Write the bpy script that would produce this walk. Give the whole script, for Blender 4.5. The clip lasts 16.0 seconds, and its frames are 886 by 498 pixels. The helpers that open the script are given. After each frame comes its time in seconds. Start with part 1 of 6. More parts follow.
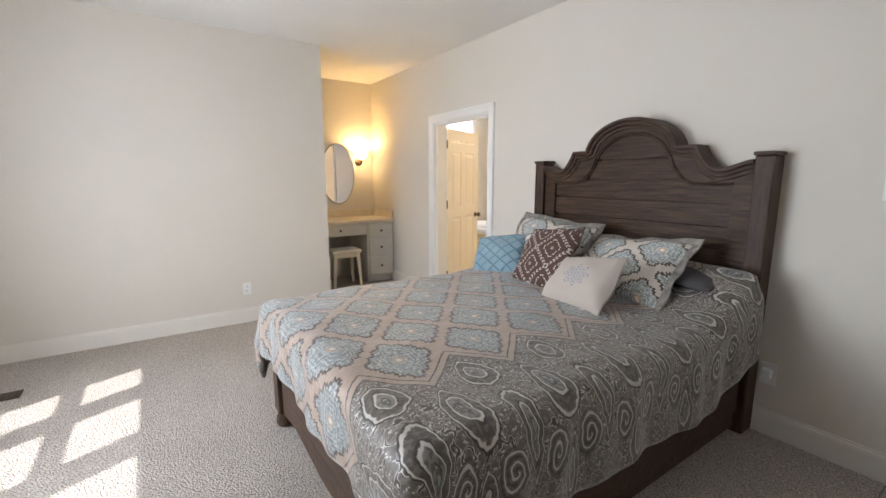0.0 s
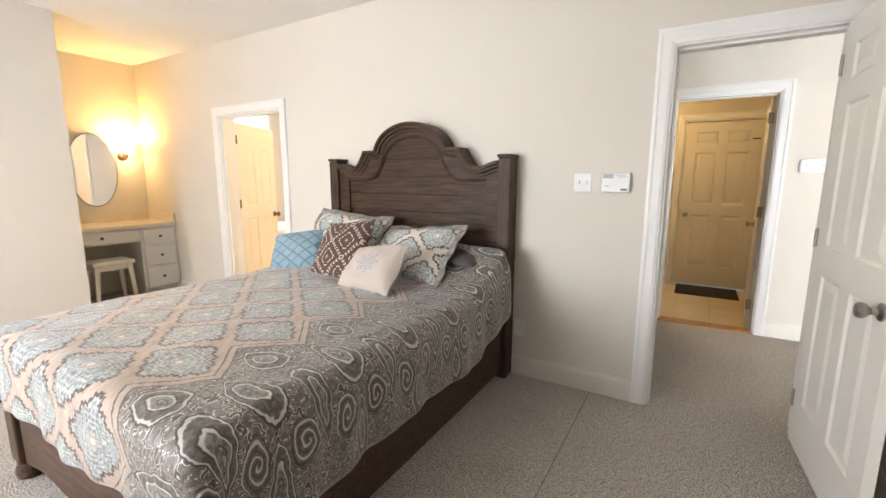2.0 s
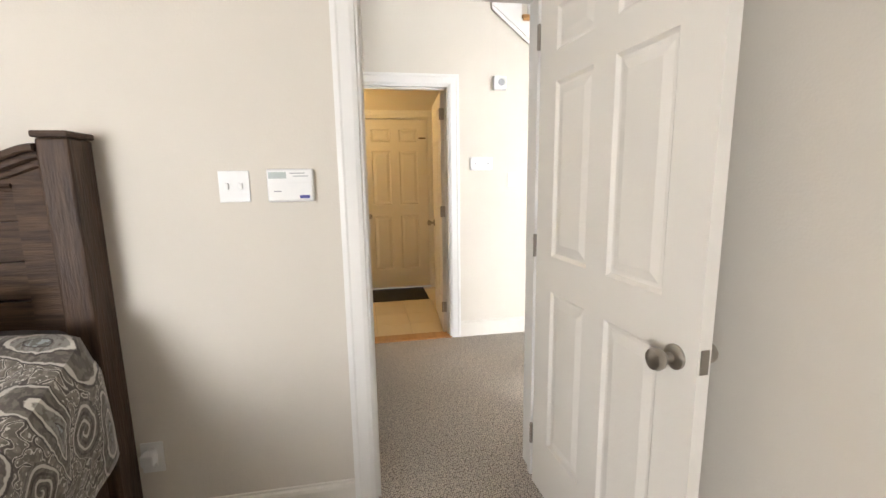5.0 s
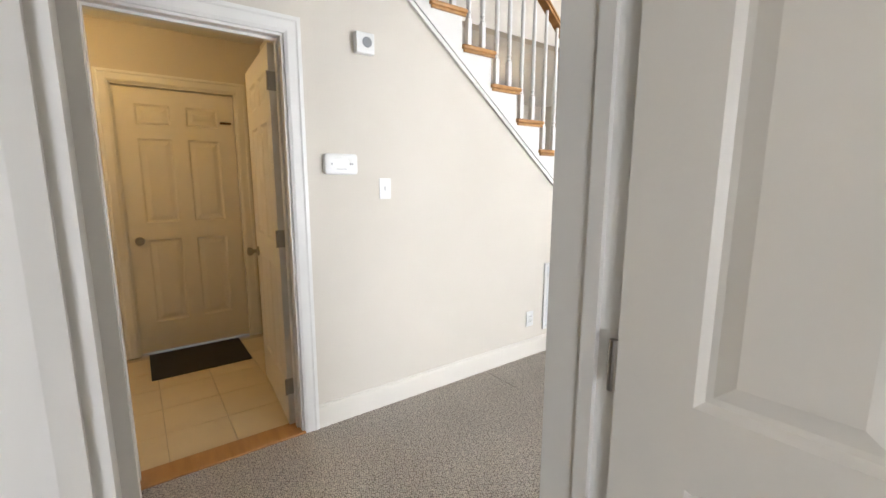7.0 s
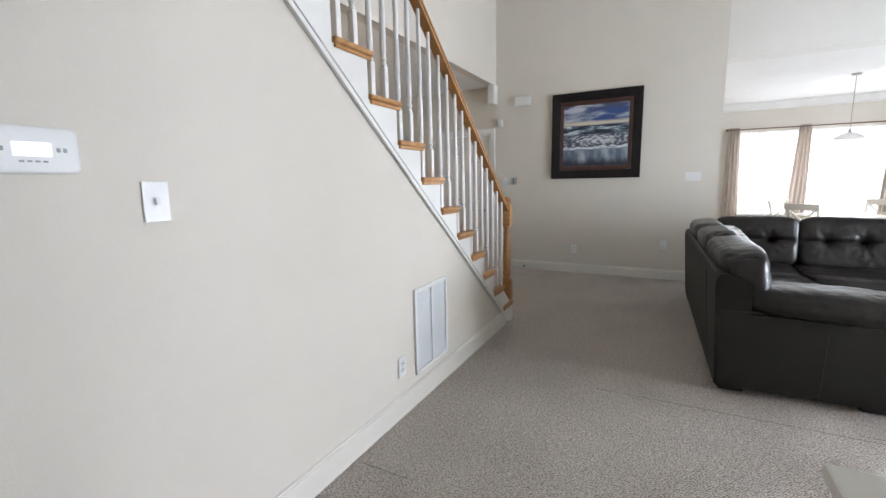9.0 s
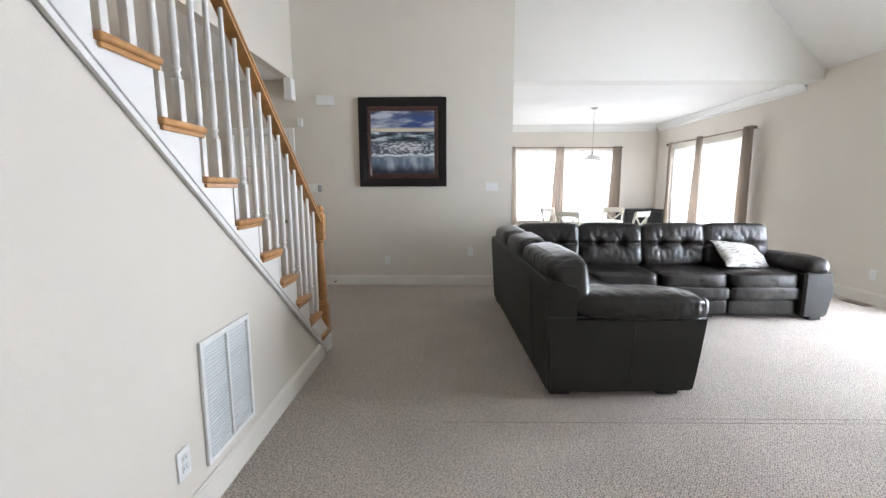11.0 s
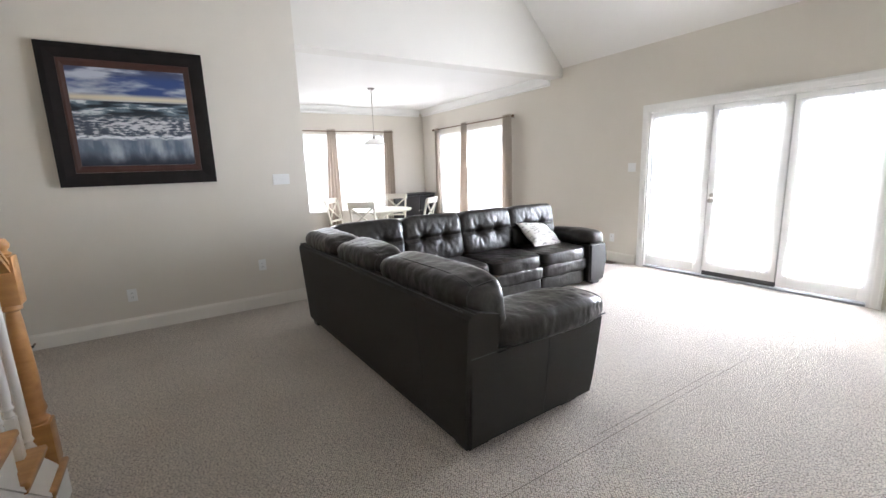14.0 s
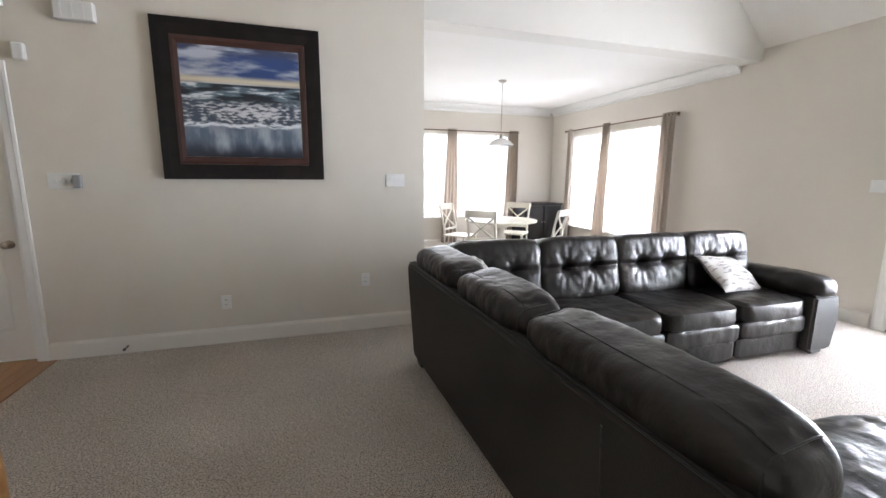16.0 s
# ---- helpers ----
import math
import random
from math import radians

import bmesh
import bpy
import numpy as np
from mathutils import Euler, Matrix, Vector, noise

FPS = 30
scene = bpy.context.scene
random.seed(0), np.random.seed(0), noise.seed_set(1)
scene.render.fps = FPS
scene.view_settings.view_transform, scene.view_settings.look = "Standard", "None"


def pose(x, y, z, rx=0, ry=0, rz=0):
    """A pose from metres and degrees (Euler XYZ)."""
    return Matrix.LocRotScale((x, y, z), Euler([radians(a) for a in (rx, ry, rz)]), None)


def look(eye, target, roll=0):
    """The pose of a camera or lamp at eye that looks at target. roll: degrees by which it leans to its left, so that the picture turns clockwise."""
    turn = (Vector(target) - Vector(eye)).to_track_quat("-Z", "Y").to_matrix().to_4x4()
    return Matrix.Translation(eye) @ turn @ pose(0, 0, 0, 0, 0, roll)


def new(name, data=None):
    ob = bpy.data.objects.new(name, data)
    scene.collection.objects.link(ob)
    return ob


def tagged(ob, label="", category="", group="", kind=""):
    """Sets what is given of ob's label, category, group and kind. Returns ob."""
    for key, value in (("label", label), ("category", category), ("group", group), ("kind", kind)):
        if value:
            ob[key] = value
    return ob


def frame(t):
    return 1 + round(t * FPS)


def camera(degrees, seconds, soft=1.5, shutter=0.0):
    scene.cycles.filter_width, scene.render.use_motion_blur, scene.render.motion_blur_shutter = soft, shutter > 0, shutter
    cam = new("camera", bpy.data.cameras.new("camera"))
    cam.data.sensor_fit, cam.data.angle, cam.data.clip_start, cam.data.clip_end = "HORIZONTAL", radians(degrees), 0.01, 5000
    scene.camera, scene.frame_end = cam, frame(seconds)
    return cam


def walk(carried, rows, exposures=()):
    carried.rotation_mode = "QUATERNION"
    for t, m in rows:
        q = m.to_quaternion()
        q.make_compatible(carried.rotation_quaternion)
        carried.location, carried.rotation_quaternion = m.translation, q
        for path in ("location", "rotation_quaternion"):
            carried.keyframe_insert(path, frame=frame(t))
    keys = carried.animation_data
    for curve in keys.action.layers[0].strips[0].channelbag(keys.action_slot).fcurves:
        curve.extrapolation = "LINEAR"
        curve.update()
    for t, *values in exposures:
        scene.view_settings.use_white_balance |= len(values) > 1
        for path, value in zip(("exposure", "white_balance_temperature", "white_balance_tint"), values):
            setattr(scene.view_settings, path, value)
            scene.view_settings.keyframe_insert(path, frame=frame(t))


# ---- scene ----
cam = camera(92.5, 16.0)
EXPOSE = [(0, 0.78, 6050, 14), (0.5, 1.05, 6150, 14), (1.5, 1.28, 6400, 15), (3, 1.62, 6650, 15), (5, 1.50, 6700, 15), (7.5, 0.88, 6250, 14), (9, 0.64, 5980, 14), (12.5, 0.75, 6050, 15), (16, 0.66, 6150, 16)]
PATH = [
    (0, (0.332, 0.225, 1.351), (1.441, 1.856, 1.023), 0.0),
    (0.5, (0.283, 0.179, 1.356), (1.561, 1.676, 0.997), 1.0),
    (1, (0.264, 0.123, 1.371), (1.689, 1.476, 0.994), 1.3),
    (1.5, (0.257, 0.09, 1.332), (1.838, 1.266, 0.989), 1.3),
    (2, (0.295, 0.036, 1.327), (1.991, 1.043, 1.002), 0.2),
    (2.5, (0.376, 0.019, 1.329), (2.177, 0.824, 1.002), -0.8),
    (3, (0.51, 0.027, 1.321), (2.394, 0.605, 0.982), -0.7),
    (3.5, (0.673, 0.069, 1.317), (2.612, 0.417, 0.969), 0.1),
    (4, (0.868, 0.106, 1.3), (2.836, 0.224, 0.959), 0.1),
    (4.5, (1.079, 0.145, 1.311), (3.05, 0.035, 0.992), -0.3),
    (5, (1.352, 0.19, 1.325), (3.293, -0.161, 0.999), -0.9),
    (5.2, (1.457, 0.216, 1.316), (3.378, -0.247, 1.004), -1.0),
    (7.3, (2.725, 0.123, 1.37), (4.26, -1.125, 1.074), 0.1),
    (7.5, (2.822, 0.076, 1.363), (4.312, -1.231, 1.098), -0.1),
    (8, (3.034, -0.03, 1.365), (4.363, -1.506, 1.128), -0.7),
    (8.5, (3.244, -0.163, 1.372), (4.377, -1.789, 1.106), -1.1),
    (9, (3.416, -0.295, 1.35), (4.333, -2.045, 1.04), -1.1),
    (9.2, (3.488, -0.348, 1.345), (4.31, -2.141, 1.014), -0.9),
    (11.3, (3.818, -0.834, 1.327), (3.696, -2.809, 1.049), -0.1),
    (11.5, (3.912, -0.878, 1.353), (3.687, -2.842, 1.060), -0.0),
    (12, (4.021, -1.024, 1.376), (3.585, -2.947, 1.045), 0.4),
    (12.5, (4.128, -1.213, 1.401), (3.53, -3.082, 1.019), 0.9),
    (13, (4.166, -1.368, 1.385), (3.383, -3.169, 1.007), -0.4),
    (13.5, (4.158, -1.591, 1.397), (3.219, -3.309, 1.003), -1.6),
    (14, (4.144, -1.812, 1.41), (3.096, -3.473, 1.04), -2.1),
    (14.5, (4.124, -2.06, 1.437), (3.054, -3.713, 1.09), -1.3),
    (15, (4.061, -2.294, 1.432), (3.073, -4.001, 1.104), -0.8),
    (15.5, (3.972, -2.56, 1.434), (3.147, -4.349, 1.089), -0.3),
    (16, (3.896, -2.818, 1.408), (3.29, -4.693, 1.068), 0.4),
]
walk(cam, [(t, look(eye, target, roll)) for t, eye, target, roll in PATH], EXPOSE)

# ---- light ----
SUN_ELEV, SUN_GO = radians(52), Vector((0.914, 0.406, 0.0))
world = bpy.data.worlds.new("sky_world")
scene.world = world
world.use_nodes = True
wn = world.node_tree.nodes
sky = wn.new("ShaderNodeTexSky")
sky.sky_type, sky.sun_disc = "NISHITA", False
sky.sun_elevation, sky.sun_rotation = SUN_ELEV, math.atan2(-SUN_GO.x, -SUN_GO.y)
world.node_tree.links.new(sky.outputs[0], wn["Background"].inputs[0])
wn["Background"].inputs[1].default_value = 0.15
sun = new("sun", bpy.data.lights.new("sun", "SUN"))
sun.data.energy, sun.data.angle, sun.data.color = 5.0, radians(0.5), (1.0, 0.95, 0.87)
way = Vector((SUN_GO.x * math.cos(SUN_ELEV), SUN_GO.y * math.cos(SUN_ELEV), -math.sin(SUN_ELEV)))
sun.matrix_world = look((-20, -8, 25), Vector((-20, -8, 25)) + way)


def area_light(name, eye, target, w, h, watts, colour=(1, 1, 1)):
    d = bpy.data.lights.new(name, "AREA")
    d.shape, d.size, d.size_y, d.energy, d.color = "RECTANGLE", w, h, watts, colour
    ob = new(name, d)
    ob.matrix_world = look(eye, target)
    return ob


def point_light(name, at, watts, colour, radius=0.04):
    d = bpy.data.lights.new(name, "POINT")
    d.energy, d.color, d.shadow_soft_size = watts, colour, radius
    ob = new(name, d)
    ob.location = at
    return ob


DAY = (0.93, 0.97, 1.0)
area_light("window_light_bedroom", (-1.36, 2.60, 1.35), (2, 2.60, 1.2), 1.7, 1.7, 122, DAY)
area_light("window_light_doors", (-1.42, -4.03, 1.1), (2, -4.03, 1.0), 2.3, 2.0, 800, (0.90, 0.96, 1.0))
area_light("window_light_dining_west", (-1.46, -8.95, 1.4), (2, -8.95, 1.3), 2.3, 1.6, 105, DAY)
area_light("window_light_dining_south", (1.0, -11.3, 1.4), (1.0, -6, 1.3), 2.3, 1.6, 95, DAY)
area_light("window_light_bathroom", (4.8, 7.0, 1.7), (4.3, 3, 1.2), 1.2, 1.5, 68, DAY)
WARM = (1.0, 0.62, 0.22)
point_light("sconce_bulb", (2.72, 5.69, 1.66), 12.5, WARM, 0.05)
point_light("mudroom_bulb", (5.6, 0.5, 2.25), 3.7, (1.0, 0.56, 0.09), 0.09)
point_light("entry_bulb", (6.9, -3.6, 2.05), 22, (1.0, 0.75, 0.42), 0.08)
point_light("bath_bulb", (4.6, 3.1, 2.2), 30, (1.0, 0.72, 0.38), 0.1)


# ---- materials ----
def surface(name, c1, c2=None, scale=6.0, rough=0.6, bump=0.0, bump_scale=60.0, metal=0.0, coat=0.0, rand=0.0, stretch=(1, 1, 1), detail=4.0, sheen=0.0):
    m = bpy.data.materials.new(name)
    m.use_nodes = True
    nt = m.node_tree
    n, l = nt.nodes, nt.links
    b = n["Principled BSDF"]
    b.inputs["Roughness"].default_value, b.inputs["Metallic"].default_value = rough, metal
    b.inputs["Coat Weight"].default_value = coat
    b.inputs["Sheen Weight"].default_value = sheen
    tc = n.new("ShaderNodeTexCoord")
    mp = n.new("ShaderNodeMapping")
    mp.inputs["Scale"].default_value = stretch
    l.new(tc.outputs["Object"], mp.inputs[0])
    nz = n.new("ShaderNodeTexNoise")
    nz.inputs["Scale"].default_value, nz.inputs["Detail"].default_value = scale, detail
    l.new(mp.outputs[0], nz.inputs["Vector"])
    rp = n.new("ShaderNodeValToRGB")
    rp.color_ramp.elements[0].position, rp.color_ramp.elements[1].position = 0.3, 0.7
    rp.color_ramp.elements[0].color = (*c1, 1)
    rp.color_ramp.elements[1].color = (*(c2 or [v * 0.94 for v in c1]), 1)
    l.new(nz.outputs[0], rp.inputs[0])
    out = rp.outputs[0]
    if rand:
        oi = n.new("ShaderNodeObjectInfo")
        hs = n.new("ShaderNodeHueSaturation")
        mr = n.new("ShaderNodeMapRange")
        mr.inputs[3].default_value, mr.inputs[4].default_value = 1 - rand, 1 + rand
        l.new(oi.outputs["Random"], mr.inputs[0])
        l.new(mr.outputs[0], hs.inputs["Value"])
        l.new(out, hs.inputs["Color"])
        out = hs.outputs[0]
    l.new(out, b.inputs["Base Color"])
    if bump:
        bz = n.new("ShaderNodeTexNoise")
        bz.inputs["Scale"].default_value, bz.inputs["Detail"].default_value = bump_scale, 3.0
        l.new(mp.outputs[0], bz.inputs["Vector"])
        bp = n.new("ShaderNodeBump")
        bp.inputs["Strength"].default_value, bp.inputs["Distance"].default_value = bump, 0.01
        l.new(bz.outputs[0], bp.inputs["Height"])
        l.new(bp.outputs[0], b.inputs["Normal"])
    return m


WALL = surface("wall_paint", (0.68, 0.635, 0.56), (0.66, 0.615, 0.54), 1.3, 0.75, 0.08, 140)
# the wall paint made paler: brightness on the header put into its colour
WALL_LIT = surface("lit_wall_paint", (0.76, 0.735, 0.68), (0.74, 0.715, 0.66), 1.3, 0.75, 0.08, 140)
CEIL = surface("ceiling_paint", (0.82, 0.80, 0.76), (0.79, 0.77, 0.73), 1.5, 0.85, 0.15, 90)
TRIM = surface("trim_paint", (0.82, 0.81, 0.78), (0.79, 0.78, 0.75), 3, 0.38, 0.03, 60)
BASEP = surface("skirting_paint", (0.75, 0.715, 0.65), (0.72, 0.685, 0.62), 3, 0.42, 0.03, 60)
DOORP = surface("door_paint", (0.80, 0.77, 0.71), (0.77, 0.74, 0.68), 3, 0.42, 0.05, 70)
OAK = surface("oak", (0.52, 0.27, 0.09), (0.40, 0.19, 0.06), 5, 0.35, 0.1, 30, coat=0.3, rand=0.12, stretch=(1, 6, 6))
OAKFLOOR = surface("oak_floor", (0.44, 0.21, 0.07), (0.33, 0.15, 0.05), 4, 0.35, 0.05, 30, coat=0.3, rand=0.15, stretch=(6, 1, 6))
WALNUT = surface("dark_wood", (0.094, 0.054, 0.033), (0.025, 0.0135, 0.008), 5, 0.46, 0.45, 16, stretch=(9, 1, 14), detail=8)
WALNUTV = surface("dark_wood_upright", (0.080, 0.046, 0.029), (0.027, 0.0145, 0.009), 6, 0.46, 0.35, 18, stretch=(8, 8, 1), detail=8)
for wood in (WALNUT, WALNUTV):
    wood.node_tree.nodes["Principled BSDF"].inputs["Specular IOR Level"].default_value = 0.28
LEATHER = surface("black_leather", (0.015, 0.0125, 0.011), (0.010, 0.0085, 0.0075), 9, 0.33, 0.22, 34)
hide = LEATHER.node_tree.nodes
wrinkle, press = hide.new("ShaderNodeTexNoise"), hide.new("ShaderNodeBump")
wrinkle.inputs["Scale"].default_value, wrinkle.inputs["Detail"].default_value, wrinkle.inputs["Distortion"].default_value = 7.0, 5.0, 1.6
press.inputs["Strength"].default_value, press.inputs["Distance"].default_value = 0.16, 0.02
hide["Principled BSDF"].inputs["Roughness"].default_value, hide["Principled BSDF"].inputs["Specular IOR Level"].default_value = 0.32, 0.42
for src, dst in ((hide["Texture Coordinate"].outputs["Object"], wrinkle.inputs["Vector"]), (wrinkle.outputs[0], press.inputs["Height"]), (hide["Bump"].outputs[0], press.inputs["Normal"]), (press.outputs[0], hide["Principled BSDF"].inputs["Normal"])):
    LEATHER.node_tree.links.new(src, dst)
LEATHERS = surface("black_leather_side", (0.016, 0.0135, 0.011), (0.012, 0.0105, 0.009), 5, 0.55, 0.2, 190)
LEATHERS.node_tree.nodes["Principled BSDF"].inputs["Specular IOR Level"].default_value = 0.32
BLACKP = surface("black_plastic", (0.015, 0.015, 0.016), None, 8, 0.4)
METAL = surface("satin_nickel", (0.40, 0.37, 0.33), None, 10, 0.28, metal=1.0)
BRONZE = surface("bronze", (0.16, 0.10, 0.06), None, 10, 0.4, metal=0.9)
PLASTIC = surface("white_plastic", (0.80, 0.80, 0.78), None, 8, 0.4)
GREYP = surface("grey_plastic", (0.30, 0.31, 0.32), None, 8, 0.45)
DARKG = surface("dark_grey", (0.06, 0.06, 0.06), None, 8, 0.5)
FILTER = surface("pale_filter", (0.66, 0.68, 0.69), None, 8, 0.8)
LCD = surface("lcd_panel", (0.42, 0.47, 0.45), None, 8, 0.25)
BLUE = surface("blue_mark", (0.05, 0.06, 0.28), None, 8, 0.4)
STONE = surface("cream_stone_top", (0.72, 0.64, 0.50), (0.66, 0.57, 0.43), 9, 0.3, 0.03, 60)
TILE = surface("beige_tile", (0.68, 0.57, 0.38), (0.63, 0.52, 0.34), 3, 0.35, 0.04, 40, rand=0.03)
GROUT = surface("grout", (0.56, 0.47, 0.32), None, 20, 0.8)
MATM = surface("dark_mat", (0.035, 0.032, 0.03), (0.02, 0.018, 0.018), 60, 0.95, 0.6, 300)
CHAIRW = surface("cream_chair_paint", (0.80, 0.76, 0.66), (0.76, 0.72, 0.62), 6, 0.4, 0.05, 40)
VANITY = surface("vanity_paint", (0.68, 0.66, 0.60), (0.63, 0.61, 0.55), 5, 0.45, 0.04, 50)
ENAMEL = surface("white_enamel", (0.82, 0.80, 0.76), None, 5, 0.15)
GRASS = surface("lawn", (0.10, 0.14, 0.05), (0.07, 0.10, 0.035), 3, 0.9, 0.5, 40)
CONC = surface("terrace_concrete", (0.45, 0.43, 0.40), (0.38, 0.36, 0.34), 3, 0.85, 0.2, 60)
SEAM = surface("carpet_seam", (0.26, 0.225, 0.195), (0.20, 0.17, 0.145), 40, 0.95)
MIRROR = surface("mirror_silver", (0.9, 0.9, 0.9), None, 1, 0.02, metal=1.0)


def glass_mat():
    m = bpy.data.materials.new("clear_glass")
    m.use_nodes = True
    n, l = m.node_tree.nodes, m.node_tree.links
    n.remove(n["Principled BSDF"])
    tr, gl, mx, fr = n.new("ShaderNodeBsdfTransparent"), n.new("ShaderNodeBsdfGlossy"), n.new("ShaderNodeMixShader"), n.new("ShaderNodeFresnel")
    gl.inputs["Roughness"].default_value = 0.01
    l.new(fr.outputs[0], mx.inputs[0])
    l.new(tr.outputs[0], mx.inputs[1])
    l.new(gl.outputs[0], mx.inputs[2])
    l.new(mx.outputs[0], n["Material Output"].inputs[0])
    return m


def sheer_mat(name, tint, clear, dense=0.45):
    m = bpy.data.materials.new(name)
    m.use_nodes = True
    n, l = m.node_tree.nodes, m.node_tree.links
    n.remove(n["Principled BSDF"])
    tr, tl, df = n.new("ShaderNodeBsdfTransparent"), n.new("ShaderNodeBsdfTranslucent"), n.new("ShaderNodeBsdfDiffuse")
    a, b = n.new("ShaderNodeMixShader"), n.new("ShaderNodeMixShader")
    tc, wv = n.new("ShaderNodeTexCoord"), n.new("ShaderNodeTexNoise")
    wv.inputs["Scale"].default_value = 9
    l.new(tc.outputs["Object"], wv.inputs["Vector"])
    mr = n.new("ShaderNodeMapRange")
    mr.inputs[3].default_value, mr.inputs[4].default_value = clear * 0.75, clear * 1.25
    l.new(wv.outputs[0], mr.inputs[0])
    for s in (tl, df):
        s.inputs[0].default_value = (*tint, 1)
    a.inputs[0].default_value = dense
    l.new(tl.outputs[0], a.inputs[1])
    l.new(df.outputs[0], a.inputs[2])
    l.new(mr.outputs[0], b.inputs[0])
    l.new(a.outputs[0], b.inputs[1])
    l.new(tr.outputs[0], b.inputs[2])
    l.new(b.outputs[0], n["Material Output"].inputs[0])
    return m


def glow_mat(name, colour, strength):
    m = bpy.data.materials.new(name)
    m.use_nodes = True
    b = m.node_tree.nodes["Principled BSDF"]
    b.inputs["Base Color"].default_value = (0.9, 0.88, 0.8, 1)
    b.inputs["Emission Color"].default_value = (*colour, 1)
    b.inputs["Emission Strength"].default_value = strength
    b.inputs["Roughness"].default_value = 0.3
    return m


GLASS = glass_mat()
SHEER = sheer_mat("white_sheer", (0.92, 0.92, 0.92), 0.30)
CURT = sheer_mat("taupe_curtain", (0.60, 0.53, 0.455), 0.01, 0.78)
SCONCEG = glow_mat("lit_frosted_glass", (1.0, 0.72, 0.36), 9.0)
ENTRYG = glow_mat("lit_entry_glass", (1.0, 0.80, 0.50), 6.0)
LIT = glow_mat("backlit_display", (0.92, 0.95, 1.0), 1.1)
FROST = surface("frosted_white_glass", (0.86, 0.85, 0.82), None, 4, 0.25)


def carpet_mat():
    m = surface("loop_carpet", (0.61, 0.55, 0.485), (0.54, 0.485, 0.425), 2.2, 0.95)
    n, l = m.node_tree.nodes, m.node_tree.links
    b = n["Principled BSDF"]
    tc = n.new("ShaderNodeTexCoord")
    mp = n.new("ShaderNodeMapping")
    mp.inputs["Rotation"].default_value, mp.inputs["Scale"].default_value = (0, 0, radians(31)), (1, 1.25, 1)
    l.new(tc.outputs["Object"], mp.inputs[0])
    vo = n.new("ShaderNodeTexVoronoi")
    vo.voronoi_dimensions = "2D"
    vo.inputs["Scale"].default_value = 96
    vo.inputs["Randomness"].default_value = 0.62
    l.new(mp.outputs[0], vo.inputs["Vector"])
    mul = n.new("ShaderNodeMix")
    mul.data_type, mul.blend_type = "RGBA", "MULTIPLY"
    # loop tops lightened and gaps darkened in the colour, as shade between loops
    ramp = n.new("ShaderNodeValToRGB")
    ramp.color_ramp.elements[0].color, ramp.color_ramp.elements[1].color = (1.50, 1.50, 1.50, 1), (0.40, 0.38, 0.36, 1)
    ramp.color_ramp.elements[0].position, ramp.color_ramp.elements[1].position = 0.12, 0.66
    l.new(vo.outputs["Distance"], ramp.inputs[0])
    old = b.inputs["Base Color"].links[0].from_socket
    fleck, tone, blot = n.new("ShaderNodeTexNoise"), n.new("ShaderNodeMapRange"), n.new("ShaderNodeMix")
    fleck.inputs["Scale"].default_value, fleck.inputs["Detail"].default_value = 34, 3
    l.new(mp.outputs[0], fleck.inputs["Vector"])
    tone.inputs[1].default_value, tone.inputs[2].default_value, tone.inputs[3].default_value, tone.inputs[4].default_value = 0.32, 0.68, 0.88, 1.14
    l.new(fleck.outputs[0], tone.inputs[0])
    blot.data_type, blot.blend_type = "RGBA", "MULTIPLY"
    blot.inputs[0].default_value = 1.0
    l.new(old, blot.inputs[6])
    l.new(tone.outputs[0], blot.inputs[7])
    old = blot.outputs[2]
    mul.inputs[0].default_value = 0.85
    l.new(old, mul.inputs[6])
    l.new(ramp.outputs[0], mul.inputs[7])
    l.new(mul.outputs[2], b.inputs["Base Color"])
    bp = n.new("ShaderNodeBump")
    bp.inputs["Strength"].default_value, bp.inputs["Distance"].default_value, bp.invert = 1.0, 0.012, True
    l.new(vo.outputs["Distance"], bp.inputs["Height"])
    l.new(bp.outputs[0], b.inputs["Normal"])
    return m


CARPET = carpet_mat()


# ---- builders ----
def link_mesh(name, bm, material, smooth=False):
    me = bpy.data.meshes.new(name)
    bmesh.ops.recalc_face_normals(bm, faces=bm.faces)
    bm.to_mesh(me)
    bm.free()
    for mt in material if isinstance(material, (list, tuple)) else [material]:
        me.materials.append(mt)
    if smooth:
        for p in me.polygons:
            p.use_smooth = True
        me.set_sharp_from_angle(angle=radians(40))
    return new(name, me)


def part(name, bm, material, parent, label="", smooth=False, m=None):
    ob = link_mesh(name, bm, material, smooth)
    ob.parent = parent
    if m is not None:
        ob.matrix_basis = m
    return tagged(ob, label)


def thing(name, at, label, category, group="", rz=0, kind=""):
    ob = new(name)
    ob.empty_display_size = 0.1
    ob.matrix_basis = pose(*at, 0, 0, rz)
    return tagged(ob, label, category, group, kind)


def box(x0, y0, z0, x1, y1, z1, bevel=0.0, bm=None, seg=2):
    own = bm is None
    b = bmesh.new() if own else bm
    r = bmesh.ops.create_cube(b, size=1.0)
    vs = r["verts"]
    for v in vs:
        v.co = Vector(((x0 + x1) / 2 + v.co.x * (x1 - x0), (y0 + y1) / 2 + v.co.y * (y1 - y0), (z0 + z1) / 2 + v.co.z * (z1 - z0)))
    if bevel:
        es = list({e for v in vs for e in v.link_edges})
        bmesh.ops.bevel(b, geom=es, offset=bevel, segments=seg, affect="EDGES", profile=0.5)
    return b


